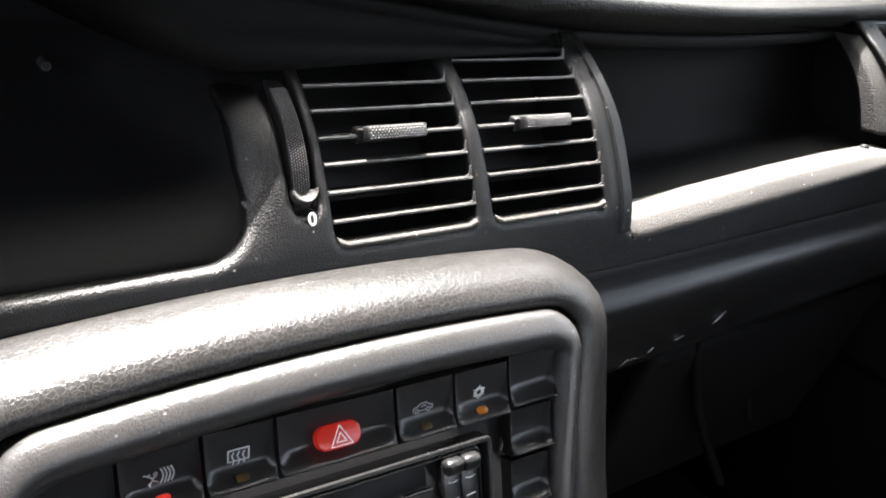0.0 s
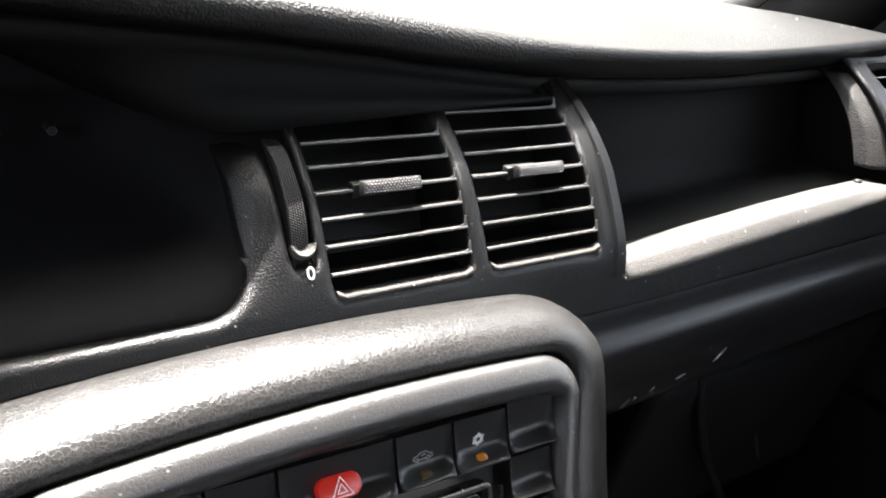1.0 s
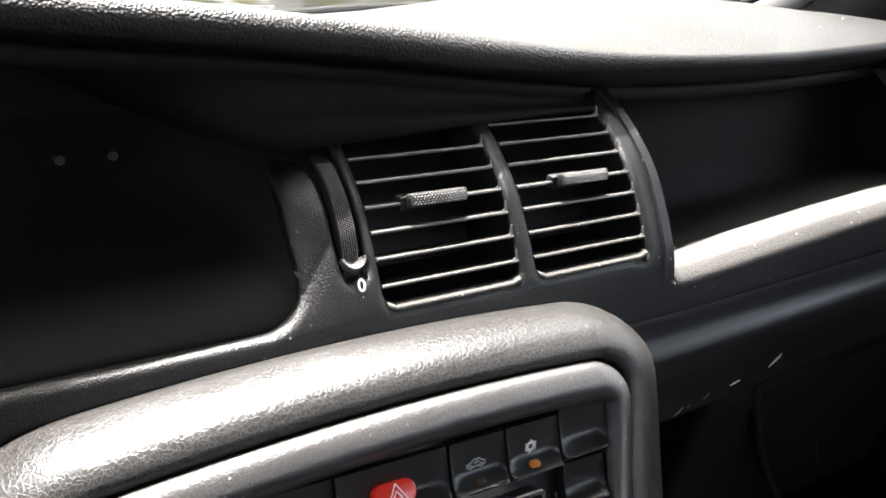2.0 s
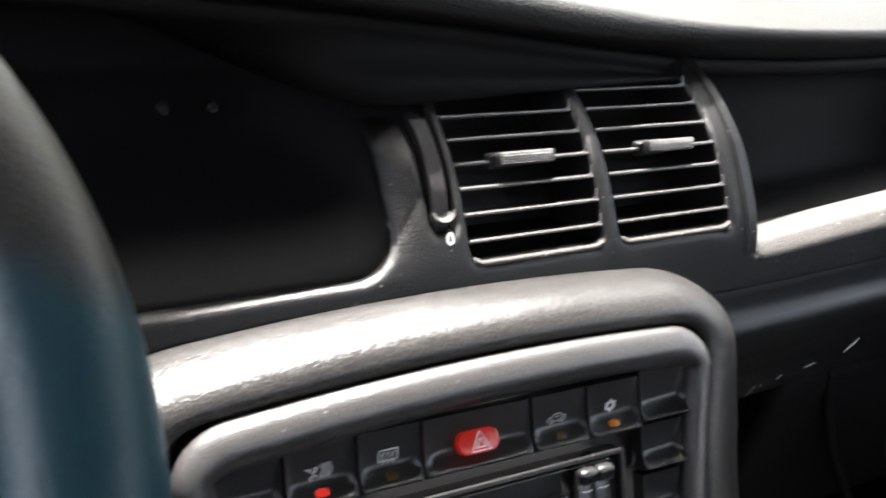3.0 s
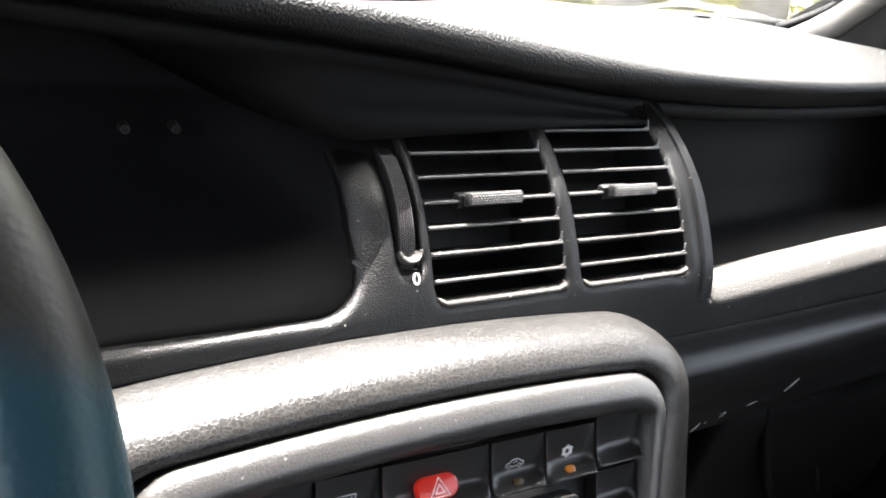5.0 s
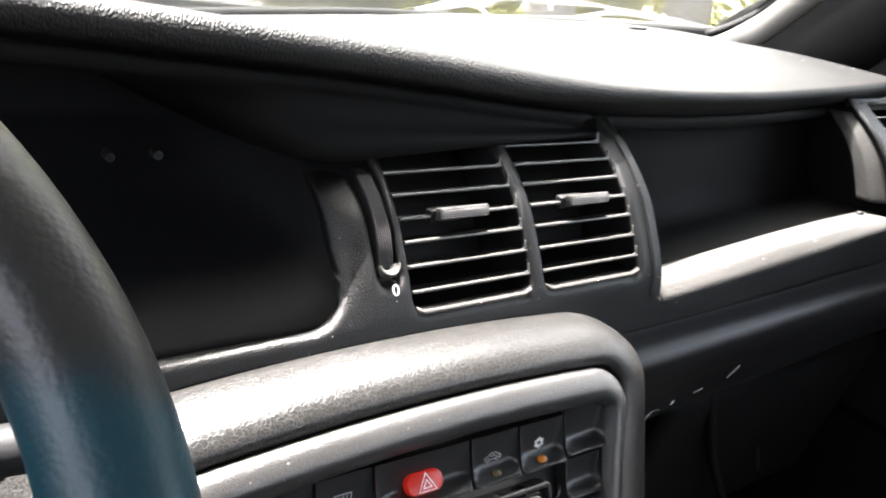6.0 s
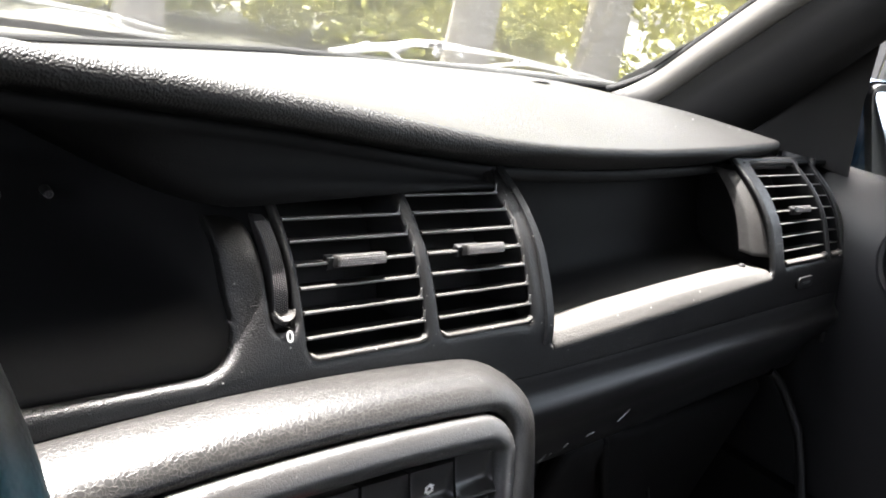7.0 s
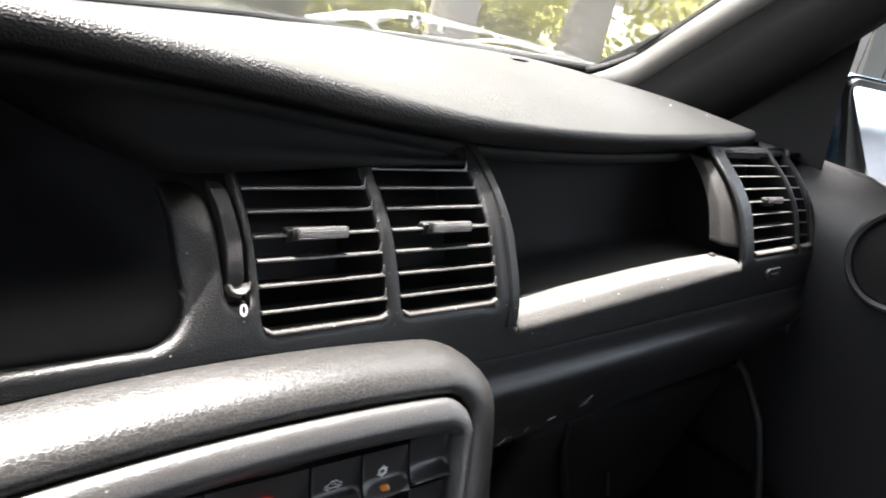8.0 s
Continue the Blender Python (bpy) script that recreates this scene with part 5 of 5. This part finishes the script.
# ---------------------------------------------------------------- closing the cabin
# Out of view; wider and further forward than the glass, to block sun.
part("roof", rbox((1.70, 2.05, 0.03), 0.008, Matrix.Translation((MID, -0.975, 1.277))), CLOTH, tagged(new("roof"), "unseen grey cloth headliner, oversized to shade door and wheel", "roof", kind="structure"))
part("floor", rbox((1.6, 3.0, 0.04), 0.0, Matrix.Translation((MID, -0.6, 0.20))), CARPET, tagged(new("floor"), "dark carpet car floor in shade", "floor", kind="structure"))
wl = tagged(new("wall_left"), "unseen dark driver door side with long post cutting window light", "wall", kind="structure")
part("lower_side", rbox((0.05, 2.6, 0.68), 0.01, Matrix.Translation((-0.865, -0.75, 0.54))), LOWER, wl)
# Added long, out of view, to hold back light from the rear side.
part("middle_post", rbox((0.05, 1.40, 0.42), 0.01, Matrix.Translation((-0.82, -1.30, 1.06))), LOWER, wl)
wr = tagged(new("wall_rear"), "dark rear of the cabin below the rear window", "wall", kind="structure")
part("lower_back", rbox((1.5, 0.06, 0.86), 0.01, Matrix.Translation((MID, -2.0, 0.63))), LOWER, wr)
fw = tagged(new("wall_front"), "black bulkhead behind the dashboard", "wall", kind="structure")
part("bulkhead", rbox((1.5, 0.03, 0.62), 0.0, Matrix.Translation((MID, 0.36, 0.52))), LOWER, fw)
wrt = tagged(new("wall_right"), "outer skin of the passenger door", "wall", kind="structure")
part("outer_skin", rbox((0.03, 2.6, 0.62), 0.005, Matrix.Translation((0.735, -0.75, 0.54))), PAINT, wrt)
part("middle_post", rbox((0.05, 0.17, 0.42), 0.01, Matrix.Translation((0.62, -0.80, 1.06))), LOWER, wrt)
part("rear_post", rbox((0.05, 0.55, 0.42), 0.01, Matrix.Translation((0.62, -1.75, 1.06))), LOWER, wrt)
part("front_end", rbox((0.07, 0.34, 0.56), 0.004, Matrix.Translation((0.690, 0.25, 0.585))), LOWER, wrt)
part("front_cover", rbox((1.6, 0.5, 0.02), 0.004, Matrix.Translation((MID, 0.62, 0.82))), LOWER, wrt)

# ---------------------------------------------------------------- outdoors
FENCE = material("added_fence_timber", (0.060, 0.058, 0.056), 0.8, vary=0.4, coarse=4, fine=80, bump=0.6, depth=0.004, random_tint=0.25)
GROUND_Z = -0.05
ground = new("ground")
tagged(ground, "dry grassy ground under the trees", "ground", kind="structure")
bm = bmesh.new()
bmesh.ops.create_grid(bm, x_segments=40, y_segments=40, size=400, matrix=Matrix.Translation((0, 0, GROUND_Z)))
part("turf", bm, GRASS, ground)


def tree(x, y, r, h, lean, label):
    ob = thing("tree", (x, y, GROUND_Z), label, "tree", "roadside trees")
    path = [(x + lean * k * h + 0.04 * math.sin(k * 5 + x), y + 0.03 * math.sin(k * 4), GROUND_Z - 0.1 + h * k) for k in span(0, 1, 14)]
    part("trunk", sweep(path, [(p[0] * (1 + 0.12 * math.sin(3 * i)), p[1]) for i, p in enumerate(disc_section(r, 14))], scale=lambda k: 1.25 - 0.6 * k), BARK, ob, "rough grey trunk")
    rng = random.Random(int(x * 100 + y * 7))
    limbs = bmesh.new()
    for i in range(5):
        k = 0.55 + 0.09 * i
        p = Vector((x + lean * k * h, y, GROUND_Z + h * k))
        d = Vector((rng.uniform(-1, 1), rng.uniform(-1, 1), rng.uniform(0.3, 0.9)))
        limbs = join(limbs, sweep([p + d * q * 1.6 + Vector((0, 0, 0.2 * q * q)) for q in span(0, 1, 6)], disc_section(r * 0.3, 6), scale=lambda k: 1.1 - 0.9 * k))
    part("limbs", limbs, BARK, ob)
    leaves(ob, "crown", [(x + lean * h + rng.uniform(-1.6, 1.6), y + rng.uniform(-1.6, 1.6), GROUND_Z + h * rng.uniform(0.72, 1.1), rng.uniform(0.5, 1.0)) for _ in range(14)], 160, 0.13, rng)


def leaves(parent, name, clumps, per, size, rng):
    """Many small bent leaves scattered through clumps."""
    verts, faces = [], []
    for cx, cy, cz, cr in clumps:
        for _ in range(per):
            d = Vector((rng.gauss(0, 1), rng.gauss(0, 1), rng.gauss(0, 1))).normalized() * cr * rng.random() ** 0.45
            c = Vector((cx, cy, cz)) + Vector((d.x, d.y, d.z * 0.8))
            e = Euler((rng.uniform(0, 6.3), rng.uniform(0, 6.3), rng.uniform(0, 6.3))).to_matrix()
            s = size * rng.uniform(0.6, 1.3)
            k = len(verts)
            for p in ((0, -s, 0), (s * 0.45, 0, s * 0.14), (0, s, 0), (-s * 0.45, 0, s * 0.14)):
                verts.append(tuple(c + e @ Vector(p)))
            faces += [(k, k + 1, k + 2), (k, k + 2, k + 3)]
    me = bpy.data.meshes.new(name)
    me.from_pydata(verts, [], faces)
    return link_mesh(name, me, LEAF, parent, smooth=False)


tree(5.41, 5.99, 0.20, 6.5, 0.0, "thick pale trunk of a roadside tree in sun")
tree(7.50, 5.99, 0.23, 6.5, 0.0, "grey trunk of a roadside tree before foliage")
tree(2.05, 6.2, 0.16, 6.0, 0.01, "brown trunk of a roadside tree in sun")


def fence(x, y0, count):
    """Close-boarded fence added along the car's side for an unidentified dark background."""
    ob = thing("fence", (x, y0, GROUND_Z), "grey board fence added as the dark view beside the car", "fence")
    bm = rbox((0.022, 0.145, 2.1), 0.003, Matrix.Translation((0, 0, 1.05)), segs=1)
    me = bpy.data.meshes.new("board")
    bm.to_mesh(me)
    bm.free()
    me.materials.append(FENCE)
    for k in range(count):
        b = new("board", me)
        b.parent = ob
        b.location = (0.006 * (k % 2), 0.150 * k, 0.0)
    for z in (0.4, 1.7):
        part("rail", rbox((0.04, 0.150 * count, 0.08), 0.004, Matrix.Translation((x + 0.036, y0 + 0.075 * count, GROUND_Z + z))), FENCE, ob)
    return ob


fence(4.6, -1.0, 22)
rng = random.Random(4)
hedge = new("hedge")
tagged(hedge, "sunlit yellow-green shrubs and undergrowth beyond the bonnet", "shrubs", kind="stuff")
clumps = []
for i in range(330):
    a = rng.uniform(-35, 75)
    dist = rng.uniform(9.8, 14)
    clumps.append((dist * math.sin(radians(a)), dist * math.cos(radians(a)), GROUND_Z + rng.uniform(0.1, 3.6), rng.uniform(0.5, 1.1)))
leaves(hedge, "foliage", clumps, 260, 0.10, rng)


def house(at, turn):
    """A low house with a gable roof, seen in the door mirror."""
    m = Matrix.Translation(at) @ pose(0, 0, 0, 0, 0, turn)
    ob = thing("house", at, "pale rendered house with grey gable roof behind the car", "house")
    part("wall", rbox((11.0, 7.0, 2.8), 0.02, m @ Matrix.Translation((0, 0, 1.4))), RENDER, ob, "pale mauve-grey rendered walls")
    bm = bmesh.new()
    ends = [[bm.verts.new(m @ Vector((x, y, z))) for y, z in ((-4.0, 2.7), (0.0, 4.9), (4.0, 2.7), (4.0, 2.5), (0.0, 4.65), (-4.0, 2.5))] for x in (-6.0, 6.0)]
    for k in range(6):
        bm.faces.new((ends[0][k], ends[0][(k + 1) % 6], ends[1][(k + 1) % 6], ends[1][k]))
    bm.faces.new(ends[0][::-1])
    bm.faces.new(ends[1])
    part("roof", bm, SLATE, ob, "grey roof", smooth=False)
    for x in (-3.6, 0.0, 3.6):
        w = part("window", frame_bm(-0.62, 0.62, -0.62, 0.62, 0.09, -0.02, 0.05, m @ Matrix.Translation((x, -3.52, 1.5)) @ pose(0, 0, 0, 90)), WHITE, ob, "white window frame")
        part("pane", rbox((1.08, 0.01, 1.08), 0.0, m @ Matrix.Translation((x, -3.512, 1.5))), RADIO, w, "dark pane")


RENDER = material("house_render", (0.42, 0.39, 0.41), 0.85, vary=0.15, coarse=0.8, fine=30, bump=0.4, depth=0.01)
SLATE = material("roof_slate", (0.22, 0.23, 0.25), 0.7, vary=0.3, coarse=1.5, fine=12, bump=0.6, depth=0.02)
house(Vector((30.0, -26.5, GROUND_Z)), 45)
